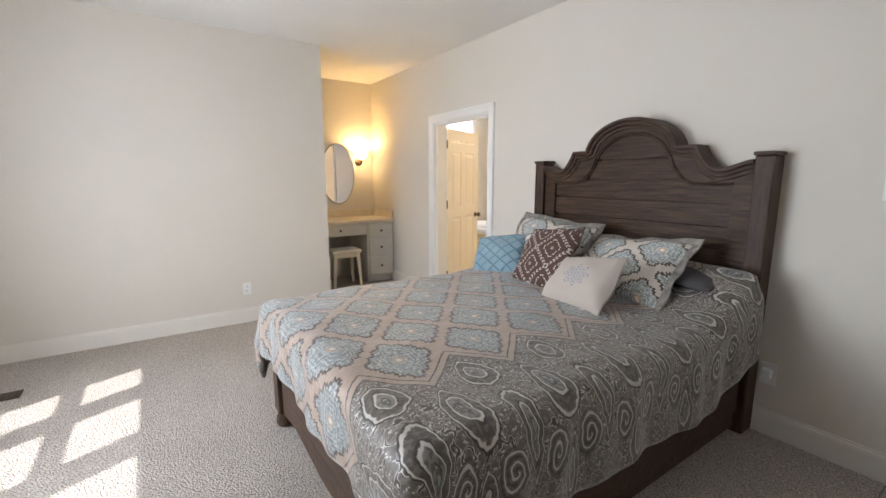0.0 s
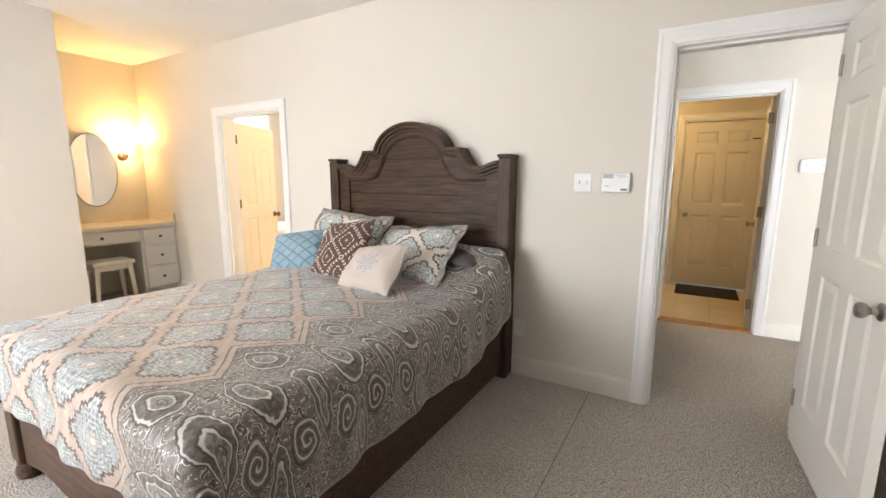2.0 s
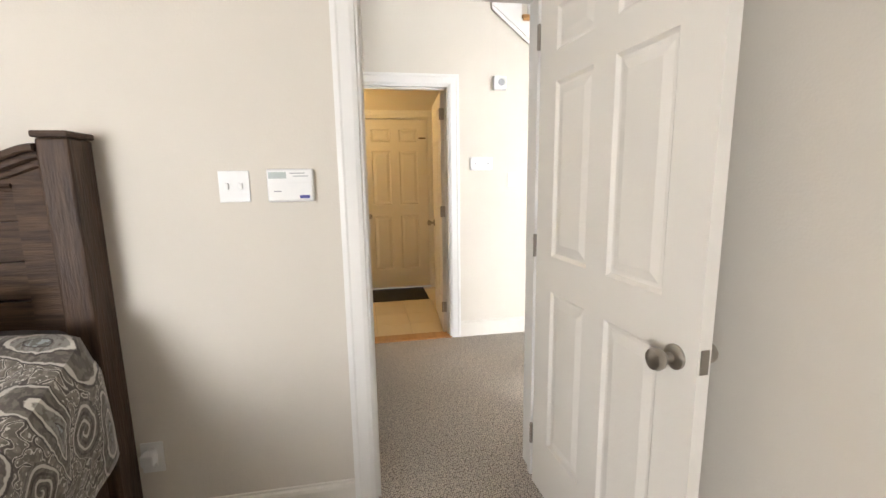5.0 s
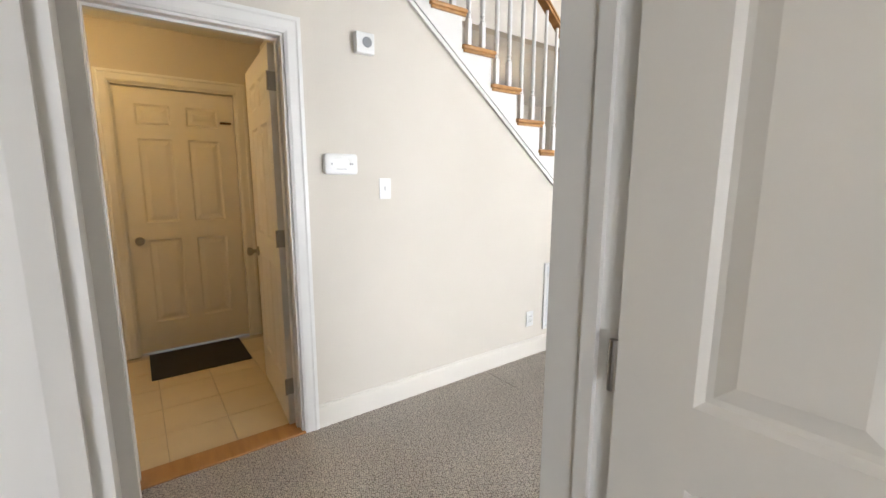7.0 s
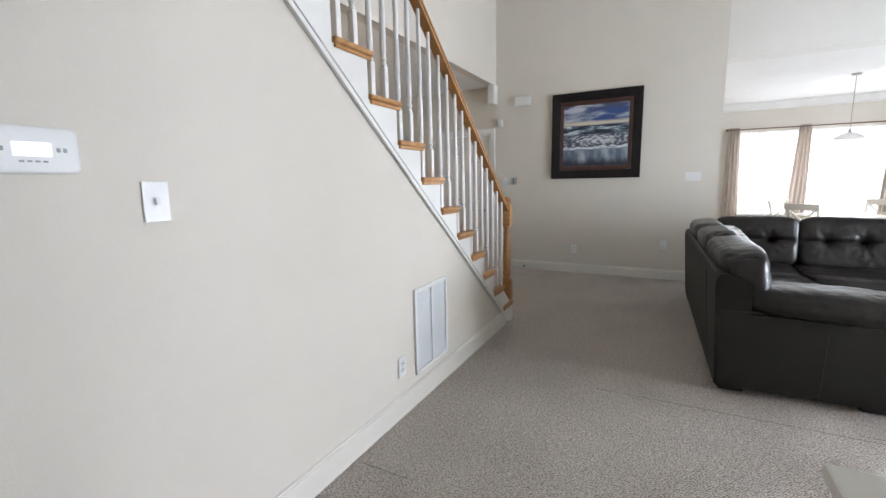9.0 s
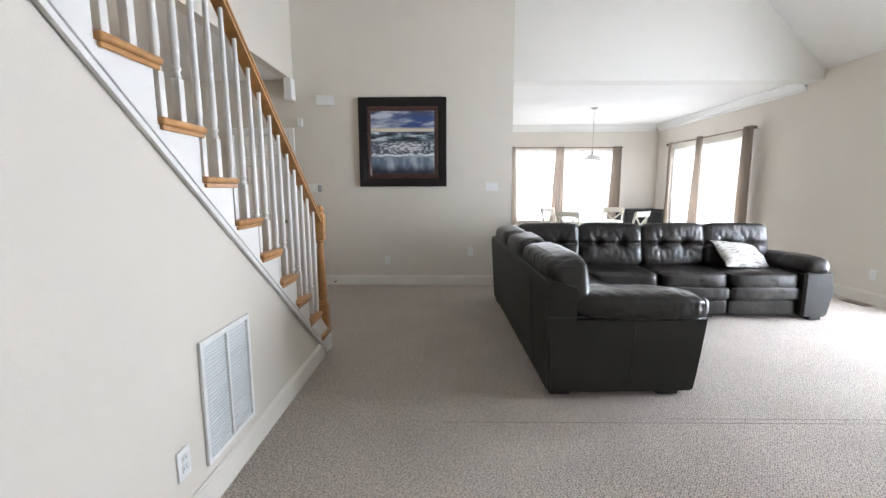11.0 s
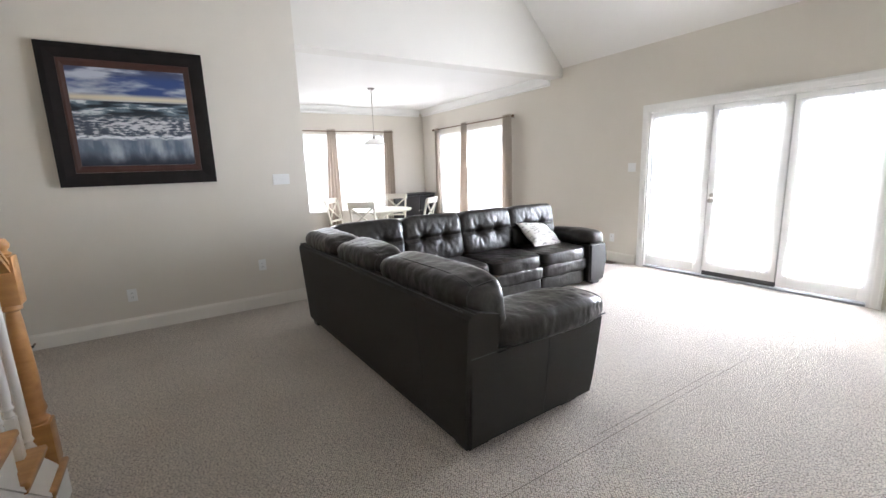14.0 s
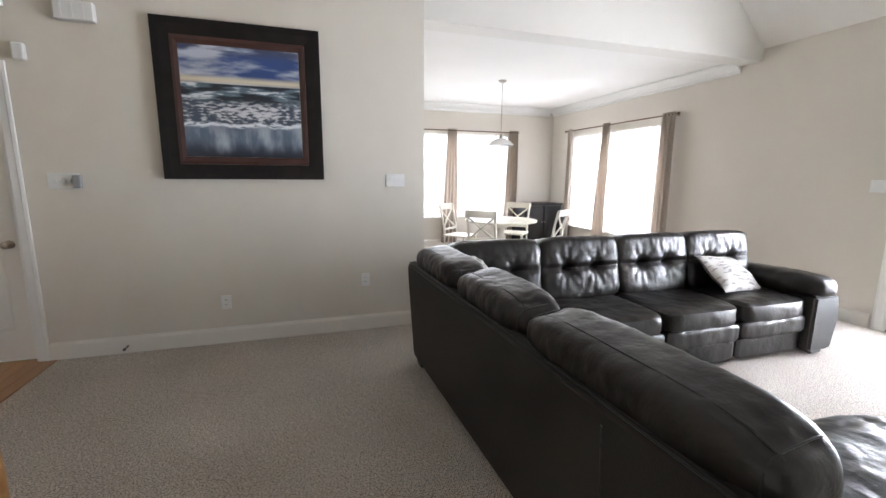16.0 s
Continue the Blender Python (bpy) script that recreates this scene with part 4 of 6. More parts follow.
def paisleys(k, vec, x, y):
    """A repeating border of arched teardrops over paired scrolls, drawn in nested lines of ivory and brown."""
    fine = k.noise_at(vec, 42, 2)[0]
    soft = k.noise_at(vec, 8, 2)[1]
    wv = k.n.new("ShaderNodeSeparateXYZ")
    k.l.new(soft, wv.inputs[0])
    jx, jy = (k.f("MULTIPLY", k.f("SUBTRACT", q, 0.5), 0.06) for q in (wv.outputs[0], wv.outputs[1]))
    p = k.f("MULTIPLY", k.f("SUBTRACT", k.f("FRACT", k.f("ADD", k.f("DIVIDE", x, 0.335), 10.425)), 0.5), 0.335)
    ap = k.f("ABSOLUTE", k.f("ADD", p, jx))
    yy = k.f("ADD", y, jy)

    def far(cx, cy, ex, ey, taper=0.0):
        dy = k.f("SUBTRACT", yy, cy)
        wide = k.f("MAXIMUM", k.f("SUBTRACT", ex, k.f("MULTIPLY", dy, taper)), 0.12)
        dx = k.f("DIVIDE", k.f("SUBTRACT", ap, cx), wide)
        dy = k.f("DIVIDE", dy, ey)
        return k.f("SQRT", k.f("ADD", k.f("MULTIPLY", dx, dx), k.f("MULTIPLY", dy, dy))), k.f("ARCTAN2", dy, dx)

    drop = far(0.0, 0.41, 0.70, 1.7, 3.0)[0]
    side = far(0.172, 0.57, 0.85, 1.2, 2.2)[0]
    curl, turn = far(0.080, 0.20, 0.66, 1.05)
    foot = far(0.172, 0.28, 0.55, 2.0, -2.2)[0]
    hem = far(0.0, 0.10, 0.55, 1.9, 2.2)[0]
    rest = drop
    for q in (side, foot, hem):
        rest = k.f("MINIMUM", rest, q)
    d = k.f("SMOOTH_MIN", rest, curl, 0.015)
    on_curl = k.step(k.f("SUBTRACT", curl, rest), 0.004, -0.004)
    phase = k.f("ADD", k.f("MULTIPLY", d, 185.0), k.f("ADD", k.f("MULTIPLY", on_curl, turn), k.f("MULTIPLY", fine, 1.2)))
    line = k.f("SINE", phase)
    dark, pale = (0.035, 0.026, 0.020), (0.50, 0.475, 0.425)
    lace = k.step(k.noise_at(vec, 70, 2)[0], 0.48, 0.58)
    seed = k.step(k.noise_at(vec, 95, 1)[0], 0.63, 0.67)
    ground = k.mix(lace, (0.110, 0.094, 0.075), (0.185, 0.163, 0.134))
    ground = k.mix(seed, ground, pale)
    vein = k.f("ABSOLUTE", k.f("SUBTRACT", k.noise_at(vec, 24, 1)[0], 0.5))
    ground = k.mix(k.f("MULTIPLY", k.step(vein, 0.022, 0.010), 0.85), ground, dark)
    ground = k.mix(k.step(k.f("ABSOLUTE", k.f("SUBTRACT", vein, 0.036)), 0.010, 0.005), ground, pale)
    dj = k.f("ADD", d, k.f("MULTIPLY", k.f("SUBTRACT", fine, 0.5), 0.016))
    col = ground
    for edge, shade in ((0.078, dark), (0.073, pale), (0.067, k.mix(lace, (0.075, 0.062, 0.049), (0.135, 0.117, 0.096))), (0.046, dark), (0.041, pale), (0.035, k.mix(lace, (0.20, 0.195, 0.175), (0.110, 0.095, 0.078))), (0.019, dark), (0.015, k.mix(lace, SLATE, BLUEG))):
        col = k.mix(k.step(dj, edge + 0.0012, edge - 0.0012), col, shade)
    scroll = k.mix(lace, (0.080, 0.066, 0.052), (0.145, 0.127, 0.104))
    scroll = k.mix(k.step(line, 0.62, 0.86), scroll, pale)
    scroll = k.mix(k.step(line, -0.70, -0.9), scroll, dark)
    col = k.mix(k.f("MULTIPLY", on_curl, k.step(curl, 0.078, 0.074)), col, scroll)
    return col, line


def comforter_mat():
    k = Nodes("patterned_comforter", 0.44, 0.30)
    vec, x, y = k.uv()
    c1, h1 = medallions(k, vec, x, y, 0.335, 0.41, 0.498, 0.352)
    c2, h2 = paisleys(k, vec, x, y)
    tri = k.f("ABSOLUTE", k.f("SUBTRACT", k.f("FRACT", k.f("ADD", k.f("DIVIDE", x, 0.335), 10.425)), 0.5))
    lim = k.f("SUBTRACT", k.f("SUBTRACT", y, k.f("MULTIPLY", tri, 0.32)), 0.575)
    side = k.step(lim, 0.004, -0.004)
    col = k.mix(side, c1, c2)
    col = k.mix(k.step(k.f("ABSOLUTE", lim), 0.016, 0.010), col, TAUPE)
    col = k.mix(k.step(k.f("ABSOLUTE", k.f("SUBTRACT", k.f("ABSOLUTE", lim), 0.019)), 0.005, 0.003), col, BROWN)
    puff = k.noise_at(vec, 14, 2)[0]
    pucker = k.noise_at(vec, 46, 3)[0]
    return k.done(col, k.f("ADD", k.f("MULTIPLY", puff, 1.6), k.f("MULTIPLY", pucker, 0.45)), 0.014)


def sham_mat():
    k = Nodes("medallion_sham", 0.78, 0.05)
    vec, x, y = k.uv((0.66, 0.5))
    c, h = medallions(k, vec, x, y, 0.37, 0.36, 0.2, 0.3, (0.40, 0.365, 0.325))
    hs = k.n.new("ShaderNodeHueSaturation")
    hs.inputs["Value"].default_value = 1.6
    k.l.new(c, hs.inputs["Color"])
    c = hs.outputs[0]
    return k.done(c, k.noise_at(vec, 20, 2)[0], 0.006)


def cushion_mat(name, ground, thread, kind):
    k = Nodes(name, 0.85, 0.05)
    vec, x, y = k.uv()
    if kind == "lattice":
        u, v = k.f("MULTIPLY", k.f("ADD", x, y), 4.0), k.f("MULTIPLY", k.f("SUBTRACT", x, y), 4.0)
        du, dv = (k.f("ABSOLUTE", k.f("SUBTRACT", k.f("FRACT", k.f("ADD", q, 20.0)), 0.5)) for q in (u, v))
        d = k.f("MINIMUM", du, dv)
        col = k.mix(k.step(d, 0.075, 0.045), ground, thread)
        return k.done(col, k.f("MULTIPLY", k.step(d, 0.16, 0.0), 1.0), 0.02)
    if kind == "stitched":
        u, v = k.f("MULTIPLY", k.f("ADD", x, y), 1.7), k.f("MULTIPLY", k.f("SUBTRACT", x, y), 1.7)
        fu, fv = (k.f("ABSOLUTE", k.f("SUBTRACT", k.f("FRACT", k.f("ADD", q, 20.0)), 0.5)) for q in (u, v))
        d = k.f("MAXIMUM", fu, fv)
        w = k.f("SINE", k.f("MULTIPLY", d, 30.0))
        dash = k.f("SINE", k.f("MULTIPLY", k.f("ADD", fu, fv), 44.0))
        col = k.mix(k.f("MULTIPLY", k.step(w, 0.55, 0.8), k.step(dash, -0.2, 0.15)), ground, thread)
        return k.done(col, k.noise_at(vec, 60, 2)[0], 0.003)
    if kind == "flower":
        dx, dy = k.f("SUBTRACT", x, 0.45), k.f("SUBTRACT", y, 0.52)
        r = k.f("SQRT", k.f("ADD", k.f("MULTIPLY", dx, dx), k.f("MULTIPLY", dy, dy)))
        a = k.f("ARCTAN2", dy, dx)
        pet = k.f("SINE", k.f("ADD", k.f("MULTIPLY", r, 95.0), k.f("MULTIPLY", k.f("COSINE", k.f("MULTIPLY", a, 8.0)), 2.4)))
        lim = k.f("ADD", 0.185, k.f("MULTIPLY", k.f("COSINE", k.f("MULTIPLY", a, 8.0)), 0.03))
        m = k.f("MULTIPLY", k.step(k.f("SUBTRACT", r, lim), 0.01, -0.01), k.step(pet, -0.2, 0.2))
        col = k.mix(m, ground, thread)
        return k.done(col, k.noise_at(vec, 90, 2)[0], 0.002)
    nz = k.noise_at(vec, 7, 3)
    st_ = k.f("SINE", k.f("ADD", k.f("MULTIPLY", y, 60.0), k.f("MULTIPLY", nz[0], 14.0)))
    patch = k.step(k.noise_at(vec, 5, 2)[0], 0.45, 0.55)
    col = k.mix(k.f("MULTIPLY", k.step(st_, 0.1, 0.5), patch), ground, thread)
    return k.done(col, nz[0], 0.004)


COMF, SHAM = comforter_mat(), sham_mat()
P_BLUE = cushion_mat("blue_lattice_cushion", (0.24, 0.35, 0.40), (0.13, 0.235, 0.30), "lattice")
P_BROWN = cushion_mat("brown_stitched_cushion", (0.080, 0.042, 0.030), (0.52, 0.45, 0.39), "stitched")
P_CREAM = cushion_mat("cream_flower_cushion", (0.47, 0.41, 0.35), (0.29, 0.29, 0.33), "flower")
P_GREY = cushion_mat("grey_streaked_cushion", (0.43, 0.41, 0.375), (0.20, 0.19, 0.185), "streak")
SHEET = surface("charcoal_sheet", (0.085, 0.08, 0.085), (0.07, 0.066, 0.07), 6, 0.8, 0.1, 60)
MATTRESS = surface("mattress_cloth", (0.6, 0.58, 0.54), None, 6, 0.8)

# ---- bed ----
BX0, BX1, BY0, BY1 = 0.80, 2.86, 1.062, 2.572
BYM = (BY0 + BY1) / 2
bed = thing("bed", ((BX0 + BX1) / 2, BYM, 0), "dark wooden queen bed with an arched panelled headboard", "bed")
OX, OY = (BX0 + BX1) / 2, BYM


def bx(x0, y0, z0, x1, y1, z1, bevel=0.006):
    return box(x0 - OX, y0 - OY, z0, x1 - OX, y1 - OY, z1, bevel)


def arch_top(v, drop=0.0):
    """The headboard's top line: v from -1 to 1 across it; an arch, two shoulders and two swept sides."""
    a = abs(v)
    if a < 0.45:
        return 1.50 + 0.222 * math.sqrt(max(0.0, 1 - (a / 0.455) ** 2)) - drop
    if a < 0.61:
        return 1.535 - drop
    if a < 0.78:
        k = (a - 0.61) / 0.17
        return 1.405 + 0.118 * (1 - k) ** 2.2 - drop
    k = (a - 0.78) / 0.22
    return 1.405 + 0.040 * k * k * (3 - 2 * k) - drop


HW = (BY1 - BY0) / 2 - 0.065
vs_ = [i / 160 * 2 - 1 for i in range(161)]
hb = part("headboard_panel", extrude_poly([(HW * v, arch_top(v, 0.03)) for v in vs_] + [(HW, 0.30), (-HW, 0.30)], 2.885 - OX, 0.03, "x"), WALNUT, bed, "dark stained headboard panel")


def inner(v):
    """The upper line of the recessed planks: a lesser arch with a cove at each foot."""
    a = abs(v)
    if a < 0.37:
        return 1.412 + 0.205 * math.sqrt(max(0.0, 1 - (a / 0.374) ** 2))
    if a < 0.62:
        k = (a - 0.37) / 0.25
        return 1.312 + 0.126 * (1 - k) ** 2.4
    return 1.312


# planks with grooves between them
edges = [0.47, 0.595, 0.72, 0.845, 0.97, 1.095, 1.220, 1.342, 1.472, 1.64]
cols = [v for v in vs_ if abs(v) <= 0.872]
for n_, (z0, z1) in enumerate(zip(edges, edges[1:])):
    top = [(HW * v, min(z1 - 0.005, inner(v))) for v in cols if inner(v) > z0 + 0.012]
    if len(top) > 2:
        plank = extrude_poly(top + [(top[-1][0], z0 + 0.005), (top[0][0], z0 + 0.005)], 2.856 - 0.002 * (n_ % 2) - OX, 0.029, "x")
        part("plank", plank, WALNUT, hb)
# raised frame above and beside the planks
lim = cols[-1]
ring_ = [(HW * v, arch_top(v, 0.035)) for v in vs_] + [(HW, 0.45), (HW * lim, 0.45)] + [(HW * v, inner(v)) for v in cols[::-1]] + [(-HW * lim, 0.45), (-HW, 0.45)]
part("headboard_frame", extrude_poly(ring_, 2.836 - OX, 0.049, "x"), WALNUT, hb)


def moulding(line, profile, x):
    """A profile of (inward, outward) points swept along a line of (y, z) points on the headboard's face."""
    b = bmesh.new()
    rows = []
    for i, (y, z) in enumerate(line):
        (ya, za), (yb, zb) = line[max(0, i - 1)], line[min(len(line) - 1, i + 1)]
        ln = math.hypot(yb - ya, zb - za)
        ny, nz = (zb - za) / ln, -(yb - ya) / ln
        rows.append([b.verts.new((x - out_, y + ny * d, z + nz * d)) for d, out_ in profile])
    for r, s in zip(rows, rows[1:]):
        for i in range(len(profile) - 1):
            b.faces.new((r[i], r[i + 1], s[i + 1], s[i]))
        b.faces.new((r[-1], r[0], s[0], s[-1]))
    b.faces.new(rows[0])
    b.faces.new(rows[-1][::-1])
    return b


# stepped cornice following the top line, and a bead round the planks
STEPS = [(0.0, -0.085), (0.0, 0.040), (0.004, 0.046), (0.018, 0.046), (0.023, 0.040), (0.023, 0.028), (0.030, 0.030), (0.040, 0.029), (0.045, 0.022), (0.045, 0.012), (0.052, 0.014), (0.062, 0.012), (0.068, 0.0), (0.068, -0.02), (0.05, -0.085)]
cornice = moulding([(HW * v, arch_top(v, 0.0)) for v in vs_], STEPS, 2.838 - OX)
bmesh.ops.recalc_face_normals(cornice, faces=cornice.faces)
part("cornice", cornice, WALNUT, hb, "moulded cornice along the headboard top")
bead = moulding([(HW * v, inner(v)) for v in cols], [(-0.022, -0.004), (-0.020, 0.006), (-0.012, 0.010), (-0.006, 0.006), (-0.004, 0.0), (0.004, -0.006), (0.004, -0.02), (-0.022, -0.02)], 2.836 - OX)
bmesh.ops.recalc_face_normals(bead, faces=bead.faces)
part("bead", bead, WALNUT, hb, "raised bead round the planks")
for y0, y1 in ((BY0 - 0.02, BY0 + 0.066), (BY1 - 0.066, BY1 + 0.02)):
    pb = bx(2.808, y0, 0.0, 2.93, y1, 1.462, 0.008)
    part("post", pb, WALNUTV, bed, "square headboard post")
    part("post_cap", bx(2.800, y0 - 0.006, 1.463, 2.934, y1 + 0.006, 1.482, 0.005), WALNUT, bed)
for y0, y1 in ((BY0 + 0.015, BY0 + 0.05), (BY1 - 0.05, BY1 - 0.015)):
    part("side_rail", bx(BX0 + 0.05, y0, 0.12, 2.807, y1, 0.40, 0.006), WALNUT, bed)
    part("rail_base", bx(BX0 + 0.08, y0 + 0.01, 0.03, 2.807, y1 - 0.006, 0.12, 0.004), WALNUT, bed)
fbp = [(-0.72, 0.12), (-0.65, 0.09), (-0.42, 0.13), (0.0, 0.10), (0.42, 0.13), (0.65, 0.09), (0.72, 0.12), (0.72, 0.44), (-0.72, 0.44)]
foot = part("footboard", extrude_poly(fbp, BX0 + 0.01 - OX, 0.05, "x"), WALNUT, bed, "low dark wooden footboard")
part("footboard_cap", bx(BX0 - 0.01, BY0 + 0.02, 0.44, BX0 + 0.07, BY1 - 0.02, 0.47, 0.008), WALNUT, foot)
part("footboard_panel", bx(BX0 - 0.001, BY0 + 0.16, 0.20, BX0 + 0.012, BY1 - 0.16, 0.38, 0.004), WALNUT, foot)
for y in (BY0 + 0.06, BY1 - 0.06):
    part("foot_post", bx(BX0 - 0.012, y - 0.05, 0.09, BX0 + 0.075, y + 0.05, 0.46, 0.008), WALNUTV, foot)
    part("bun_foot", lathe([(0.025, 0.0), (0.045, 0.012), (0.05, 0.035), (0.045, 0.06), (0.03, 0.07), (0.04, 0.08), (0.04, 0.092)], 20), WALNUT, foot, "turned bun foot", True, pose(BX0 + 0.03 - OX, y - OY, 0))
mattress = thing("mattress", (OX - 0.02, OY, 0.28), "pale mattress and box spring under the bedding", "mattress")
part("mattress_body", box(-0.96, -0.72, 0, 0.96, 0.72, 0.36, 0.05, seg=3), MATTRESS, mattress)
part("fitted_sheet", box(0.42, -0.73, 0.20, 0.965, 0.73, 0.372, 0.05, seg=3), SHEET, mattress, "charcoal fitted sheet")

# comforter
TOP, LS, WS, HANGF, HANGS = 0.685, 1.87, 1.50, 0.30, 0.37
cb = bmesh.new()
uvl = cb.loops.layers.uv.new("UVMap")
NS, NT = 110, 120
grid = []
x_head, y_mid = 2.70, 1.815
for i in range(NS + 1):
    s = (LS + HANGF) * i / NS
    row = []
    for j in range(NT + 1):
        t_ = -HANGS + (WS + 2 * HANGS) * j / NT
        hs = max(0.0, s - LS)
        ht = max(0.0, -t_) if t_ < 0 else max(0.0, t_ - WS)
        sg_ = -1 if t_ < 0 else 1
        cx, cy = x_head - min(s, LS), y_mid - WS / 2 + min(max(t_, 0), WS)
        r = math.hypot(hs, ht)
        x, y, z = cx, cy, TOP
        if r > 1e-6:
            dx, dy = -hs / r, sg_ * ht / r
            rad = 0.06
            if r < rad * 1.57:
                o, dn = rad * math.sin(r / rad), rad * (1 - math.cos(r / rad))
            else:
                o, dn = rad + 0.03 * (r - rad * 1.57), rad + (r - rad * 1.57) * 0.985
            corner = min(hs, ht) / max(hs, ht, 1e-6)
            along = s if ht > hs else t_
            wave = 0.010 * math.sin(along * 13 + 0.8 * math.sin(along * 5)) + 0.006 * math.sin(along * 31 + 1)
            o += wave * min(1.0, r / 0.25) + 0.05 * corner * min(1, r / 0.3)
            dn -= 0.03 * math.sin(along * 7.5) * max(0, r - 0.15)
            x, y, z = cx + dx * o, cy + dy * o, TOP - dn
        puff = 0.012 * noise.noise(Vector((s * 3.2, t_ * 3.2, 1))) + 0.006 * noise.noise(Vector((s * 9, t_ * 9, 4)))
        fall = 0.02 * math.sin(math.pi * min(1, max(0, t_ / WS)))
        if s < 0.45:
            z += 0.20 * (1 - s / 0.45) ** 1.3 * (1 if r < 0.05 else 0.75)
        row.append((cb.verts.new((x - OX, y - OY, z + puff + fall)), (s, t_ + HANGS)))
    grid.append(row)
for i in range(NS):
    for j in range(NT):
        q = [grid[i][j], grid[i + 1][j], grid[i + 1][j + 1], grid[i][j + 1]]
        f = cb.faces.new([c[0] for c in q])
        for lp, c in zip(f.loops, q):
            lp[uvl].uv = c[1]
rims = [[tuple(grid[i][0][0].co) for i in range(0, NS + 1)], [tuple(grid[NS][j][0].co) for j in range(0, NT + 1)], [tuple(grid[i][NT][0].co) for i in range(0, NS + 1)]]
comf = thing("comforter", (OX, OY, 0), "quilted comforter with blue medallions and paisley border on the bed", "comforter")
cm = part("quilt", cb, COMF, comf, "", True)
md = cm.modifiers.new("thick", "SOLIDIFY")
md.thickness, md.offset = 0.022, 1
HEM = surface("hem_cord", (0.15, 0.125, 0.10), (0.10, 0.08, 0.062), 40, 0.8)
for line_ in rims:
    part("hem", tube(line_, 0.010, 8), HEM, comf, "corded hem", True)


def pillow(name, at, rz, tilt, lean, w, h, t, material, label, seed, cat="pillow"):
    """A pillow standing on its lower edge, leaning back by tilt and turned in its plane by lean."""
    p = thing(name, at, label, cat, "pillows on the bed")
    m = pose(0, 0, 0, 0, 0, rz) @ pose(0, 0, 0, tilt, 0, 0) @ pose(0, 0, h / 2, 0, lean, 0)
    part("cover", pillow_mesh(w, h, t, seed), material, p, "", True, m)
    edge_ = [(2 * i / 16 - 1, -1) for i in range(16)] + [(1, 2 * i / 16 - 1) for i in range(16)] + [(1 - 2 * i / 16, 1) for i in range(16)] + [(-1, 1 - 2 * i / 16) for i in range(17)]
    pts = [(u * w / 2 * (1 - 0.06 * (1 - v * v)), 0.02 * noise.noise(Vector((u * 1.5 + seed, v * 1.5, 5))), v * h / 2 * (1 - 0.06 * (1 - u * u))) for u, v in edge_]
    if name == "pillow_sham":
        fl = bmesh.new()
        loops = []
        for grow, dy in ((0.99, 0.004), (1.0, 0.004), (1.0, -0.004), (0.99, -0.004)):
            wide = 0.038 if grow == 1.0 else 0.0
            loops.append([fl.verts.new((x * 0.99 + math.copysign(wide, u) * abs(u) ** 6, y + dy + 0.008 * math.sin(9 * (u + v)) * (wide > 0), z * 0.99 + math.copysign(wide, v) * abs(v) ** 6)) for (x, y, z), (u, v) in zip(pts[:-1], edge_)])
        for a, b in zip(loops, loops[1:] + loops[:1]):
            for i in range(len(a)):
                fl.faces.new((a[i], a[(i + 1) % len(a)], b[(i + 1) % len(a)], b[i]))
        part("flange", fl, SHAMF, p, "flat flange round the sham", True, m)
    else:
        part("piping", tube(pts, 0.004, 6), material if material in (SHEET, MATTRESS) else CORD[cat == "cushion" and material.name], p, "", True, m)
    return p


SHAMF = surface("sham_flange", (0.36, 0.33, 0.29), (0.13, 0.125, 0.115), 30, 0.8, 0.1, 80)
CORD = {P_BLUE.name: surface("blue_cord", (0.17, 0.28, 0.34), None, 20, 0.8), P_BROWN.name: surface("brown_cord", (0.07, 0.036, 0.026), None, 20, 0.8),
        P_CREAM.name: surface("cream_cord", (0.42, 0.365, 0.31), None, 20, 0.8), P_GREY.name: surface("grey_cord", (0.42, 0.40, 0.37), None, 20, 0.8)}


# faces look towards the foot of the bed
pillow("bed_pillow", (2.47, 1.46, 0.825), 90, 86, 0, 0.66, 0.40, 0.11, SHEET, "charcoal bed pillow lying against the headboard", 1)
pillow("bed_pillow", (2.47, 2.15, 0.825), 90, 86, 0, 0.66, 0.40, 0.11, SHEET, "charcoal bed pillow lying against the headboard", 2)
pillow("pillow_sham", (2.33, 1.62, 0.695), 80, 47, 6, 0.62, 0.44, 0.20, SHAM, "medallion patterned pillow sham leaning on the pillows", 3)
pillow("pillow_sham", (2.42, 2.24, 0.71), 92, 40, -4, 0.64, 0.44, 0.20, SHAM, "medallion patterned pillow sham leaning on the pillows", 4)
pillow("throw_cushion", (2.22, 2.43, 0.685), 104, 44, 14, 0.40, 0.35, 0.14, P_BLUE, "light blue cushion with a raised lattice", 5, "cushion")
pillow("throw_cushion", (2.18, 2.01, 0.70), 84, 36, 8, 0.42, 0.42, 0.14, P_BROWN, "brown cushion stitched with pale diamonds", 6, "cushion")
pillow("throw_cushion", (2.03, 1.63, 0.69), 76, 42, 10, 0.44, 0.33, 0.15, P_CREAM, "cream cushion embroidered with a grey flower", 7, "cushion")

# ---- sectional sofa ----
def padded(name, at, half, parent, e=0.35, rx=0, ry=0, rz=0, dimples=(), rough=0.008, material=None, label="", seed=0.0):
    return part(name, soft_box(*half, e=e, dimples=dimples, rough=rough, seed=seed), material or LEATHER, parent, label, True, pose(*at, rx, ry, rz))


